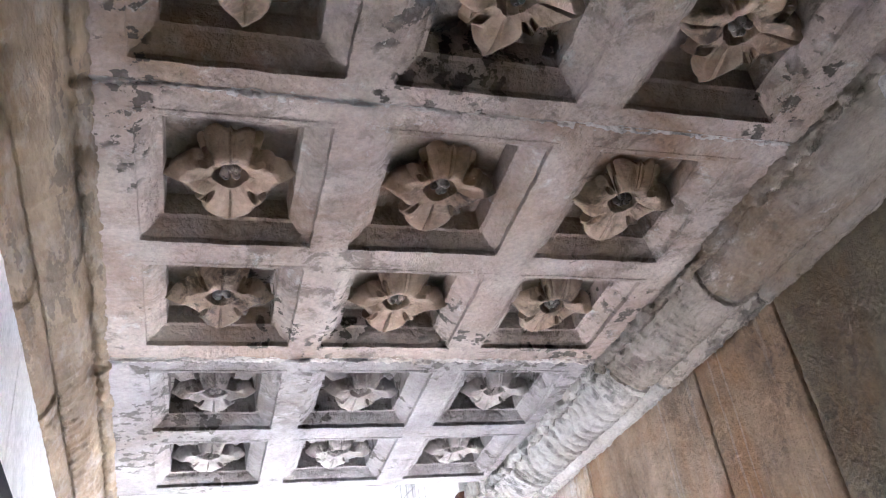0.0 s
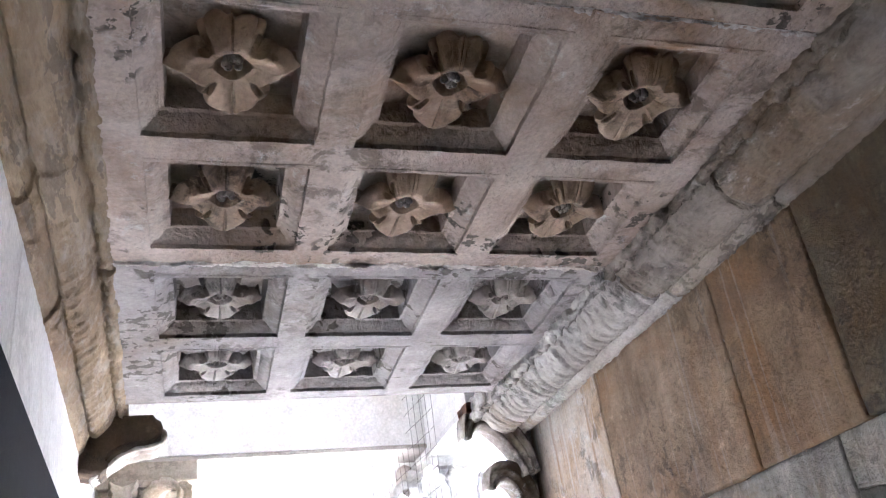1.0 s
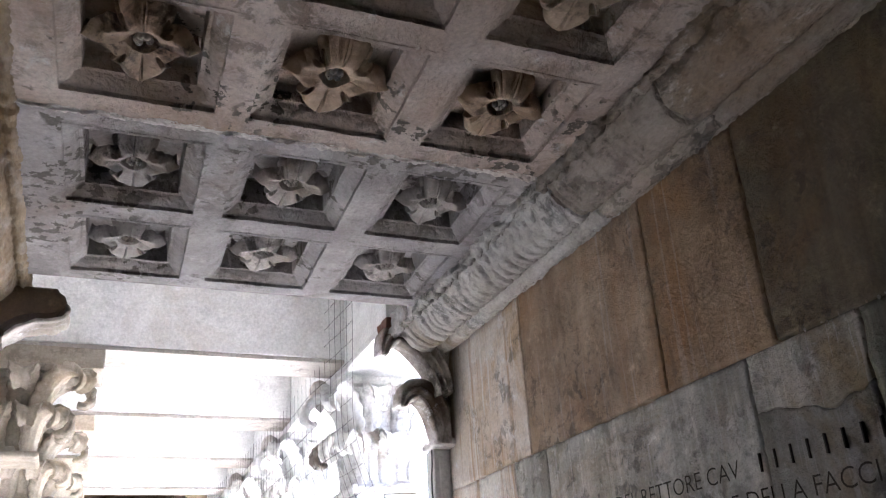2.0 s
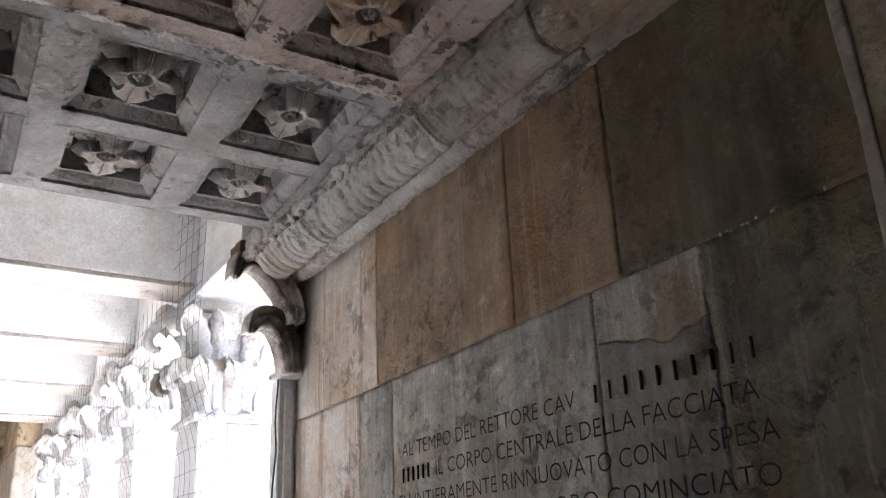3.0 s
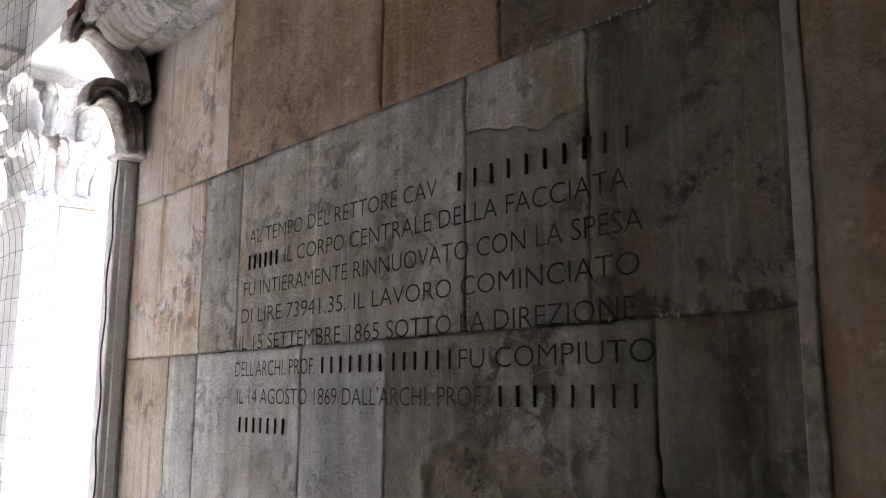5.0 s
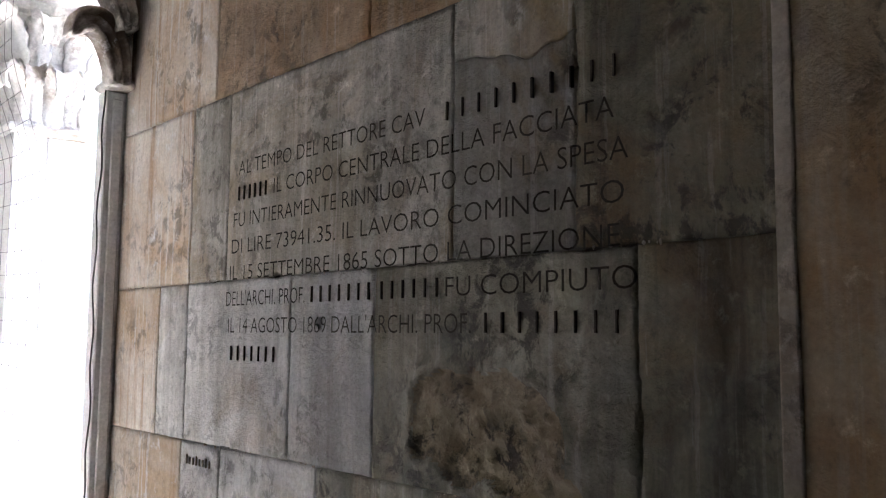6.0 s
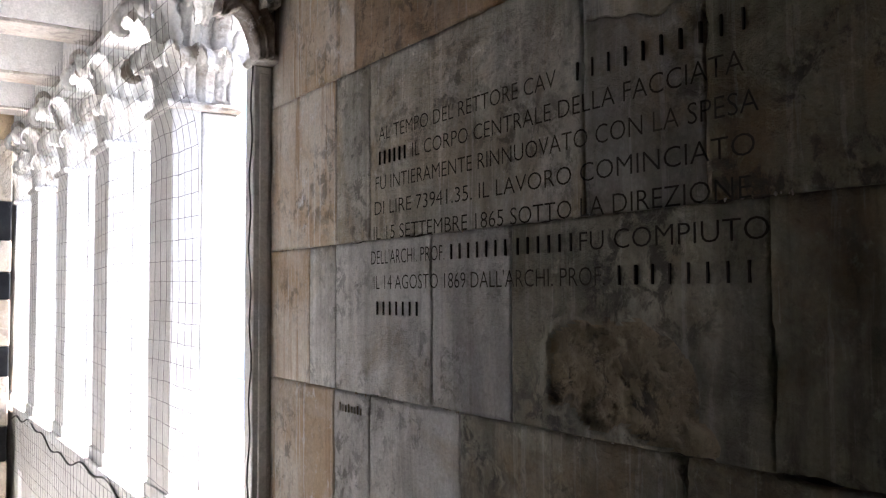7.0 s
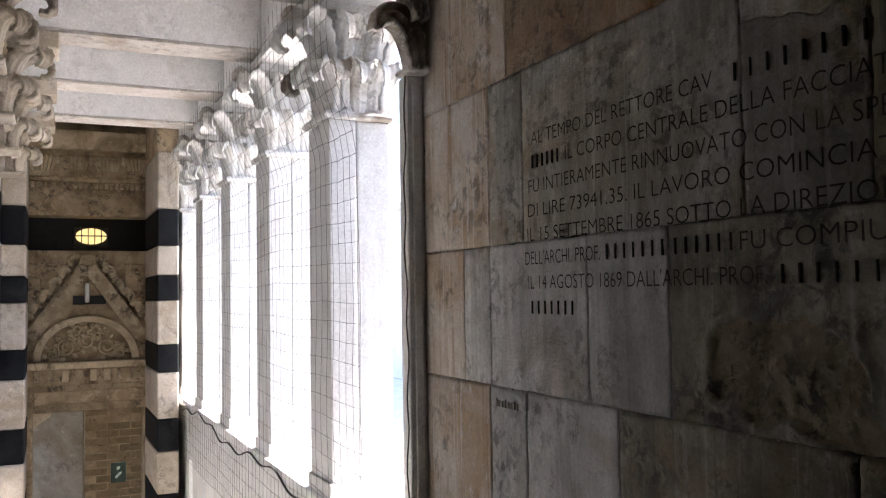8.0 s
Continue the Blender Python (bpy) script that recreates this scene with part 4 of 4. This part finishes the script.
# ---- piers of the colonnade ----
for k in range(5):
    y = PIER_Y0 + PIER_PITCH * k
    pier = thing("pier", "sunlit white marble pier with a carved leaf capital", "pier", "piers of the colonnade")
    part("pilaster", block(PIER_X, 1.428, y, y + PIER_W, SILL_Z - 0.02, NECK_Z, 0.006, 2), M_PIER, pier)
    part("back_shaft", block(1.436, 1.60, y + 0.012, y + PIER_W - 0.012, SILL_Z - 0.02, NECK_Z, 0.01, 2), M_PIER, pier)
    part("plinth", block(PIER_X - 0.012, 1.615, y - 0.012, y + PIER_W + 0.012, SILL_Z - 0.01, SILL_Z + 0.07, 0.008, 2), M_PIER, pier)
    cap = capital("capital", PIER_X, y, PIER_W, pier, "xy", material=M_CAPITAL)
    # knobby flower at the middle of the abacus
    v, f = lathe([(0.004, 0.0), (0.030, 0.014), (0.052, 0.05), (0.050, 0.09), (0.030, 0.135), (0.006, 0.155)], (0, 0, 0), seg=20)
    v = [Vector(p) * (1 + 0.22 * noise.noise(Vector(p) * 38)) for p in v]
    raw("abacus_flower", [(PIER_X - 0.125 + p.x, y + PIER_W * 0.5 + p.y, 2.985 + p.z) for p in v], f, M_TAN, cap, "grey-brown carved flower")

# ---- sill, parapet and frieze ----
tagged(part("sill", block(1.262, 1.72, 3.45, COLONNADE_END, SILL_Z - 0.07, SILL_Z, 0.012, 2), M_WHITE, None), "sunlit white marble sill under the piers", "sill", kind="structure")
para = thing("parapet", "pale stone parapet pierced by narrow slots", "parapet", kind="structure")
SLOTS = [(7.38, 7.52), (8.02, 8.22)]
y = 3.45
for a, b in SLOTS + [(COLONNADE_END, COLONNADE_END)]:
    part("stone_block", block(1.30, 1.62, y, a, LOW_Z, SILL_Z - 0.07), M_PIER, para)
    if b > a:
        part("stone_block", block(1.30, 1.62, a, b, LOW_Z, -1.2), M_PIER, para)
        part("stone_block", block(1.30, 1.62, a, b, 0.22, SILL_Z - 0.07), M_PIER, para)
    y = b
frieze = thing("frieze", "white marble frieze wall carried by the capitals", "frieze", kind="structure")
part("frieze_wall", block(FRIEZE_X, 1.66, 3.32, COLONNADE_END, 2.95, 3.62), M_WHITE, frieze)
part("fillet", block(FRIEZE_X - 0.018, FRIEZE_X, 3.32, COLONNADE_END, 2.95, 2.985, 0.004), M_WHITE, frieze)

# ---- cross beams and their left consoles ----
for k in range(4):
    y = BEAM_Y0 + BEAM_PITCH * k
    beam = thing("cross_beam", "deep pale marble beam across the passage", "beam", "beams over the passage")
    part("beam_body", rough_block(LEFT_X - 0.1, FRIEZE_X, y, y + BEAM_D, BEAM_Z + 0.022, 3.46, 0.0015, 0.12, 0.004), M_BEAM, beam)
    # Thin added slab whose brown tone puts shade on the beam's underside.
    part("beam_soffit", block(LEFT_X - 0.1, FRIEZE_X, y + 0.003, y + BEAM_D - 0.003, BEAM_Z, BEAM_Z + 0.020, 0.003), M_TAN, beam, "added underside slab, tan in place of shade")
    console = thing("console", "carved leaf console of pale stone under a beam", "console", "consoles of the left wall")
    part("console_block", rough_block(LEFT_X - 0.02, 0.20, y - 0.02, y + BEAM_D + 0.02, BEAM_Z - 0.09, BEAM_Z - 0.002, 0.003, 0.05, 0.008), M_PALE, console)
    capital("capital", -0.03, y + 0.02, BEAM_D - 0.04, console, "xy", 1.0, M_PALE, mirror=-1, z0=2.55, height=0.365)
tagged(part("ceiling_passage", block(LEFT_X - 0.3, 1.66, SLAB_END - 0.015, COLONNADE_END, 3.46, 3.65), M_BEAM, None), "pale stone ceiling above the cross beams", "ceiling", kind="structure")
lc = thing("console", "brown scrolled stone console at the end of the coffered soffit, backlit dark in its colour", "console", "consoles of the left wall")
SCROLL = [(LEFT_X - 0.01, 2.735), (-0.170, 2.722), (-0.140, 2.724), (-0.122, 2.738), (-0.122, 2.756), (-0.136, 2.764), (-0.120, 2.792), (-0.088, 2.814), (-0.052, 2.826),
          (-0.018, 2.832), (0.010, 2.830), (0.036, 2.838), (0.052, 2.856), (0.056, 2.880), (0.046, 2.900), (0.030, 2.910), (0.020, 2.924), (LEFT_X - 0.01, 2.924)]
verts, faces = [], []
cxs, czs = sum(p[0] for p in SCROLL) / len(SCROLL), sum(p[1] for p in SCROLL) / len(SCROLL)
for y, k in ((3.068, 0.86), (3.074, 0.95), (3.088, 1.0), (3.12, 0.97), (3.15, 0.97), (3.182, 1.0), (3.196, 0.95), (3.202, 0.86)):
    for x, z in SCROLL:
        n = noise.noise(Vector((x, y, z)) * 30)
        verts.append((cxs + (x - cxs) * k + 0.004 * n, y, min(2.925, czs + (z - czs) * k + 0.003 * n)))
m = len(SCROLL)
for i in range(7):
    for q in range(m):
        a, b = i * m + q, i * m + (q + 1) % m
        faces.append((a, a + m, b + m, b))
faces += [tuple(range(m)), tuple(range(8 * m - 1, 7 * m - 1, -1))]
scroll = raw("scroll", verts, faces, M_BRACKET, lc, smooth=False)
v, f = leaf_mesh([(0.0, 0.0), (0.045, 0.035), (0.09, 0.075), (0.14, 0.095), (0.19, 0.098), (0.225, 0.115), (0.235, 0.145), (0.215, 0.165)], lambda u: 0.062 * (0.7 + 0.4 * math.sin(math.pi * u)), (1, 0, 0), (0, 0, 1), (0, 1, 0), (-0.168, 3.135, 2.712), nu=30, nv=10, lobes=6, cup=-0.12, thick=0.010, ragged=0.2)
raw("leaf", v, f, M_GRIMY, scroll, "pale-edged carved leaf")

# ---- far portal ----
PY = PORTAL_Y
portal = thing("portal", "brown carved stone portal with a gable and lit lamp", "portal", kind="structure")
part("back_wall", block(-0.24, 1.10, PY + 0.35, PY + 0.45, 0.66, 3.3), M_PORTAL, portal)
part("cornice", block(-0.02, 1.06, PY - 0.02, PY + 0.34, 2.94, 3.11, 0.012, 2), M_CARVED, portal)
part("frieze_band", block(0.0, 1.05, PY + 0.03, PY + 0.34, 2.70, 2.94, 0.006), M_PORTAL, portal)
part("dentil_rail", block(0.0, 1.05, PY + 0.01, PY + 0.34, 2.655, 2.70, 0.01), M_PORTAL, portal)
for i in range(24):
    x = 0.02 + i * 0.0425
    part("dentil", block(x, x + 0.026, PY - 0.005, PY + 0.02, 2.60, 2.65), M_CARVED, portal)
for i in range(4):
    x = 0.10 + i * 0.265
    ch = []
    for j in range(7):
        a = -0.36 + 0.12 * j
        ch.append(leaf_mesh([(0.0, 0.0), (0.035, 0.06), (0.05, 0.11), (0.07, 0.135)], lambda u: 0.011 * (0.6 + math.sin(math.pi * u)), (0, -1, 0), (math.sin(a), 0, math.cos(a)), (math.cos(a), 0, -math.sin(a)), (x + 0.022 * (j - 3), PY + 0.03, 2.745), nu=6, nv=4, thick=0.01))
    raw("palmette", *join(ch), M_CARVED, portal)
for i in range(3):
    x = 0.235 + i * 0.265
    raw("bud", *lathe([(0.006, 0.0), (0.022, 0.03), (0.025, 0.06), (0.015, 0.09), (0.004, 0.105)], (x, PY + 0.02, 2.90), seg=10), M_CARVED, portal)
part("fascia", block(0.0, 1.05, PY + 0.05, PY + 0.34, 2.36, 2.655, 0.004), M_PORTAL, portal)
part("recess", block(0.0, 1.05, PY + 0.30, PY + 0.34, 2.06, 2.36), M_IRON_BLACK, portal, "black panel at the back of the recess")
part("gable_panel", block(0.0, 1.05, PY + 0.12, PY + 0.34, 1.09, 2.06, 0.004), M_PORTAL, portal)


def bar_xz(x0, z0, x1, z1, w, y0, y1):
    """A straight moulded bar in the plane of the portal."""
    bm = bmesh.new()
    d = Vector((x1 - x0, 0, z1 - z0))
    m = Matrix.Translation(((x0 + x1) / 2, (y0 + y1) / 2, (z0 + z1) / 2)) @ Matrix.Rotation(-math.atan2(d.z, d.x), 4, "Y") @ Matrix.Diagonal((d.length, y1 - y0, w, 1))
    r = bmesh.ops.create_cube(bm, size=1.0, matrix=m)
    bmesh.ops.bevel(bm, geom=list({e for v in r["verts"] for e in v.link_edges}), offset=0.008, segments=2, affect="EDGES")
    return bm


APEX = (0.475, 1.94)
for sx, foot in ((-1, 0.02), (1, 0.93)):
    part("gable_rake", bar_xz(foot, 1.30, APEX[0] + sx * 0.012, APEX[1] - 0.02, 0.115, PY + 0.05, PY + 0.12), M_CARVED, portal)
    part("gable_edge", bar_xz(foot + sx * 0.03, 1.52, APEX[0] + sx * 0.10, APEX[1] + 0.075, 0.028, PY + 0.06, PY + 0.12), M_CARVED, portal)
    cr = []
    for j in range(6):
        u = (j + 0.4) / 6
        px, pz = foot + (APEX[0] - foot) * u + sx * 0.052, 1.36 + (APEX[1] - 1.33) * u + 0.055
        for q in range(5):
            a = sx * 0.75 + (q - 2) * 0.62
            cr.append(leaf_mesh([(0.0, 0.0), (0.045, 0.022), (0.062, 0.050), (0.040, 0.070)], lambda u: 0.024 * (0.45 + math.sin(math.pi * u)), (0, -1, 0), (math.sin(a), 0, math.cos(a)), (math.cos(a), 0, -math.sin(a)), (px, PY + 0.11, pz), nu=8, nv=4, thick=0.012, seed=j + q))
    raw("crockets", *join(cr), M_CARVED, portal)
part("finial", rough_block(0.41, 0.54, PY + 0.02, PY + 0.12, 1.93, 2.03, 0.01, 0.03, 0.02), M_PORTAL, portal)
for sx in (0.10, 0.79):
    part("corner_panel_frame", block(sx, sx + 0.16, PY + 0.10, PY + 0.119, 1.70, 1.94, 0.006), M_PORTAL, portal)
# No real opening: a black block paints the shade inside it.
part("gable_window", block(0.36, 0.63, PY + 0.085, PY + 0.121, 1.585, 1.66), M_IRON_BLACK, portal, "black block painting the dark of a small opening")
part("gable_figure", block(0.455, 0.495, PY + 0.06, PY + 0.10, 1.60, 1.77, 0.012, 2), M_WHITE, portal, "small pale upright block")
# round lunette with carved scrolls
bm = bmesh.new()
N = 28
for ra, rb, ya, yb in ((0.37, 0.43, PY + 0.05, PY + 0.12),):
    ring = []
    for i in range(N + 1):
        a = math.pi * i / N
        ring.append([bm.verts.new((0.475 + r * math.cos(a), yy, 1.105 + r * 0.88 * math.sin(a))) for r, yy in ((ra, ya), (rb, ya), (rb, yb), (ra, yb))])
    for p, q in zip(ring, ring[1:]):
        for i in range(4):
            bm.faces.new((p[i], p[(i + 1) % 4], q[(i + 1) % 4], q[i]))
part("lunette_arch", bm, M_CARVED, portal)
ch = []
for cxx, czz, r0, turn in ((0.475, 1.26, 0.075, 1), (0.31, 1.21, 0.085, 1), (0.64, 1.21, 0.085, -1), (0.20, 1.15, 0.05, -1), (0.75, 1.15, 0.05, 1), (0.40, 1.36, 0.045, -1), (0.55, 1.36, 0.045, 1)):
    ring = []
    for i in range(31):
        a = turn * (i / 30) * 3.4 * math.pi + 0.6
        r = r0 * (1 - 0.72 * i / 30)
        ring.append((cxx + r * math.cos(a), czz + r * math.sin(a)))
    verts, faces = [], []
    for i, (x, z) in enumerate(ring):
        c = Vector((x - cxx, z - czz)).normalized()
        for d, yy in ((-0.010, PY + 0.121), (-0.006, PY + 0.088), (0.006, PY + 0.088), (0.010, PY + 0.121)):
            verts.append((x + c.x * d, yy, z + c.y * d))
    for i in range(30):
        for q in range(3):
            faces.append((i * 4 + q, i * 4 + q + 1, i * 4 + q + 5, i * 4 + q + 4))
    ch.append((verts, faces))
    for q in range(6):
        b = q * math.pi / 3 + 0.3
        ch.append(leaf_mesh([(0.0, 0.0), (0.03, 0.02), (0.036, 0.045), (0.014, 0.06)], lambda u: 0.015 * (0.5 + math.sin(math.pi * u)), (0, -1, 0), (math.sin(b), 0, math.cos(b)), (math.cos(b), 0, -math.sin(b)),
                            (cxx + r0 * 0.8 * math.sin(b), PY + 0.118, czz + r0 * 0.8 * math.cos(b)), nu=7, nv=4, thick=0.01, seed=q))
raw("carved_scrolls", *join(ch), M_CARVED, portal)
part("entablature", block(-0.03, 1.06, PY - 0.02, PY + 0.34, 1.03, 1.09, 0.012, 2), M_CARVED, portal)
part("entablature_bed", block(-0.01, 1.04, PY + 0.03, PY + 0.34, 0.89, 1.03, 0.004), M_PORTAL, portal)
for i in range(9):
    x = 0.05 + i * 0.112
    part("dentil", block(x, x + 0.055, PY, PY + 0.03, 0.92, 1.02, 0.006), M_CARVED, portal)
part("architrave", block(0.0, 1.04, PY + 0.04, PY + 0.34, 0.66, 0.89, 0.006), M_PORTAL, portal)
part("architrave_panel", block(0.06, 0.96, PY + 0.025, PY + 0.04, 0.73, 0.84, 0.006), M_PORTAL, portal)
for x0, x1 in ((-0.02, 0.05), (0.955, 1.05)):
    part("door_jamb", block(x0, x1, PY + 0.05, PY + 0.34, LOW_Z, 0.66, 0.006), M_PORTAL, portal)
bm = bmesh.new()
prof = [(0.05, 0.66), (0.20, 0.66), (0.185, 0.63), (0.15, 0.60), (0.10, 0.57), (0.07, 0.53), (0.05, 0.52)]
fr = [bm.verts.new((x, PY + 0.06, z)) for x, z in prof]
bk = [bm.verts.new((x, PY + 0.3, z)) for x, z in prof]
bm.faces.new(fr)
bm.faces.new(bk[::-1])
for i in range(len(prof)):
    bm.faces.new((fr[i], bk[i], bk[(i + 1) % len(prof)], fr[(i + 1) % len(prof)]))
part("door_shoulder", bm, M_CARVED, portal)
# what shows in the doorway
white_wall = tagged(part("inner_wall_white", block(0.0, 0.47, PY + 0.75, PY + 0.9, LOW_Z, 0.9), M_PALE, None), "pale plastered wall inside the doorway", "wall", kind="structure")
bw = thing("inner_brick_wall", "brown brick wall inside the doorway", "wall", kind="structure")
part("mortar", block(0.48, 1.2, PY + 0.453, PY + 0.9, LOW_Z, 0.9), M_PORTAL, bw)
for r in range(36):
    for c in range(4):
        x = 0.475 + c * 0.2 + (0.1 if r % 2 else 0.0)
        z = LOW_Z + r * 0.068
        if 0.62 < x + 0.09 < 0.90 and 0.50 < z + 0.03 < 0.66:
            continue
        part("brick", block(x, x + 0.19, PY + 0.45, PY + 0.5, z, z + 0.058), M_BRICK, bw)
# Black block painted in for the shade inside the hole.
part("vent", block(0.70, 0.84, PY + 0.455, PY + 0.47, 0.50, 0.65), M_IRON_BLACK, bw, "black block painting the dark of a square hole")
sign = thing("exit_sign", "small green exit sign with a white mark", "sign")
part("plate", block(0.70, 0.83, PY + 0.432, PY + 0.446, -0.06, 0.12, 0.002), M_SIGN, sign)
part("mark", bar_xz(0.735, -0.02, 0.79, 0.035, 0.02, PY + 0.427, PY + 0.431), M_SIGNW, sign)
part("mark", bar_xz(0.75, 0.06, 0.775, 0.085, 0.025, PY + 0.427, PY + 0.431), M_SIGNW, sign)
# lamp
lamp = thing("bulkhead_lamp", "lit oval lamp behind a dark iron guard", "lamp")
v, f = lathe([(0.02, -0.03), (0.09, -0.02), (0.125, 0.01), (0.132, 0.04)], (0, 0, 0), seg=24, squash=0.55)
v = [(0.512 + a, PY + 0.22 - c - 0.0, 2.195 + b) for a, b, c in [(p[0], p[1], -p[2]) for p in v]]
raw("glass", [(x, PY + 0.26 - (PY + 0.22 - y), z) for x, y, z in v], f, M_LAMP, lamp)
for x in (0.43, 0.485, 0.54, 0.595):
    part("guard_bar", block(x - 0.004, x + 0.004, PY + 0.17, PY + 0.18, 2.12, 2.27), M_IRON_BLACK, lamp)
part("guard_bar", block(0.38, 0.645, PY + 0.165, PY + 0.17, 2.19, 2.2), M_IRON_BLACK, lamp)
part("back_plate", block(0.36, 0.665, PY + 0.27, PY + 0.299, 2.10, 2.29, 0.01), M_IRON_BLACK, lamp)
# the portal stands back between the pillars, at its full size
k = (PORTAL_BACK - 0.25) / (PORTAL_Y - 0.25)
deep = Matrix.Translation((0.146, 0.25, 1.636)) @ Matrix.Scale(k, 4) @ Matrix.Translation((-0.146, -0.25, -1.636))
for root in (portal, bw, sign, lamp, white_wall):
    for ob in [root] + list(root.children_recursive):
        if ob.type == "MESH":
            ob.data.transform(deep)
# banded pillars on both sides of the portal
STRIPES = [(2.95, 2.43, M_PALE), (2.43, 2.10, M_BLACK), (2.10, 1.836, M_PALE), (1.836, 1.608, M_BLACK), (1.608, 1.217, M_PALE), (1.217, 0.967, M_BLACK),
           (0.967, 0.559, M_PALE), (0.559, 0.27, M_BLACK), (0.27, -0.10, M_PALE), (-0.10, -0.36, M_BLACK), (-0.36, -0.72, M_PALE), (-0.72, -0.98, M_BLACK), (-0.98, LOW_Z, M_PALE)]
for x0, x1 in ((-0.205, -0.01), (1.045, 1.232)):
    pl = thing("banded_pillar", "pillar of black and pale marble bands beside the portal", "pillar", "banded pillars")
    for zt, zb, mt in STRIPES:
        part("drum", block(x0, x1, PY - 0.10, PORTAL_BACK + 0.02, zb, zt - 0.002, 0.012, 1), mt, pl)
    part("pillar_head", block(x0, x1, PY - 0.08, PORTAL_BACK + 0.02, 2.952, 3.46), M_PORTAL, pl)
tagged(part("wall_colonnade_end", block(1.236, 1.62, 8.985, COLONNADE_END, SILL_Z, 2.948), M_PALE, None), "pale stone wall closing the end of the colonnade", "wall", kind="structure")
tagged(part("wall_end", block(-0.5, 1.30, PORTAL_BACK + 1.1, PORTAL_BACK + 1.3, LOW_Z, 3.6), M_PORTAL, None), "plain brown end wall", "wall", kind="structure")

# ---- pigeon net before the colonnade ----
net = thing("pigeon_net", "thin dark pigeon net hung before the colonnade", "net")
NX, STEP = 1.255, 0.085


def cord(points, r):
    verts, faces = [], []
    for i, p in enumerate(points):
        for dx, dy in ((-r, -r), (r, -r), (r, r), (-r, r)):
            horizontal = abs(points[-1][1] - points[0][1]) > abs(points[-1][2] - points[0][2])
            verts.append((p[0] + dx, p[1] + (0 if horizontal else dy), p[2] + (dy if horizontal else 0)))
    for i in range(len(points) - 1):
        for k in range(4):
            a, b = i * 4 + k, i * 4 + (k + 1) % 4
            faces.append((a, b, b + 4, a + 4))
    return verts, faces


def sag(y, z):
    q = Vector((y * 1.3, z * 1.3, 2.0))
    return NX - 0.13 * smooth_step(2.2, 2.65, z) + 0.014 * noise.noise(q), y + 0.02 * noise.noise(q + Vector((5, 0, 0))) + 0.006 * noise.noise(Vector((y * 9, z * 9, 1))), z + 0.03 * noise.noise(q + Vector((0, 7, 0))) + 0.005 * noise.noise(Vector((y * 9, z * 9, 4)))


ch = []
y = 3.46
while y < PY - 0.1:
    top = 3.42 if y < BEAM_Y0 - 0.05 else 2.985
    ch.append(cord([sag(y, 0.25 + (top - 0.25) * i / 34) for i in range(35)], 0.00065))
    y += STEP
z = 0.25
while z < 2.95:
    ch.append(cord([sag(3.46 + (PY - 0.12 - 3.46) * i / 60, z) for i in range(61)], 0.00065))
    z += STEP
while z < 3.4:
    ch.append(cord([sag(3.46 + (BEAM_Y0 - 0.05 - 3.46) * i / 12, z) for i in range(13)], 0.00065))
    z += STEP
mesh_net = raw("mesh", *join(ch), M_NET, net, smooth=False)
tagged(mesh_net, kind="stuff")
raw("edge_cord", *cord([(1.424 + 0.004 * math.sin(i * 1.3) + 0.003 * math.sin(i * 0.37), 3.394, 0.2 + 2.3 * i / 40) for i in range(41)], 0.0022), M_NET, net, "thicker dark edge cord")
raw("bottom_cord", *cord([(NX, 3.46 + (PY - 3.6) * i / 60, SILL_Z - 0.06 + 0.02 * math.sin(i * 0.8) - 0.03 * math.sin(i * 0.23)) for i in range(61)], 0.004), M_NET, net, "thicker dark bottom cord")

# ---- outside ----
# Added facade: a pale surface behind the openings that throws light back.
fac = thing("facade", "pale facade added outside as white backdrop and reflector", "building")
part("wall", block(13, 13.5, -25, 45, LOW_Z, 5.0), M_FACADE, fac)
part("roof", block(12.7, 16, -25, 45, 5.0, 5.25, 0.05), M_FACADE, fac)
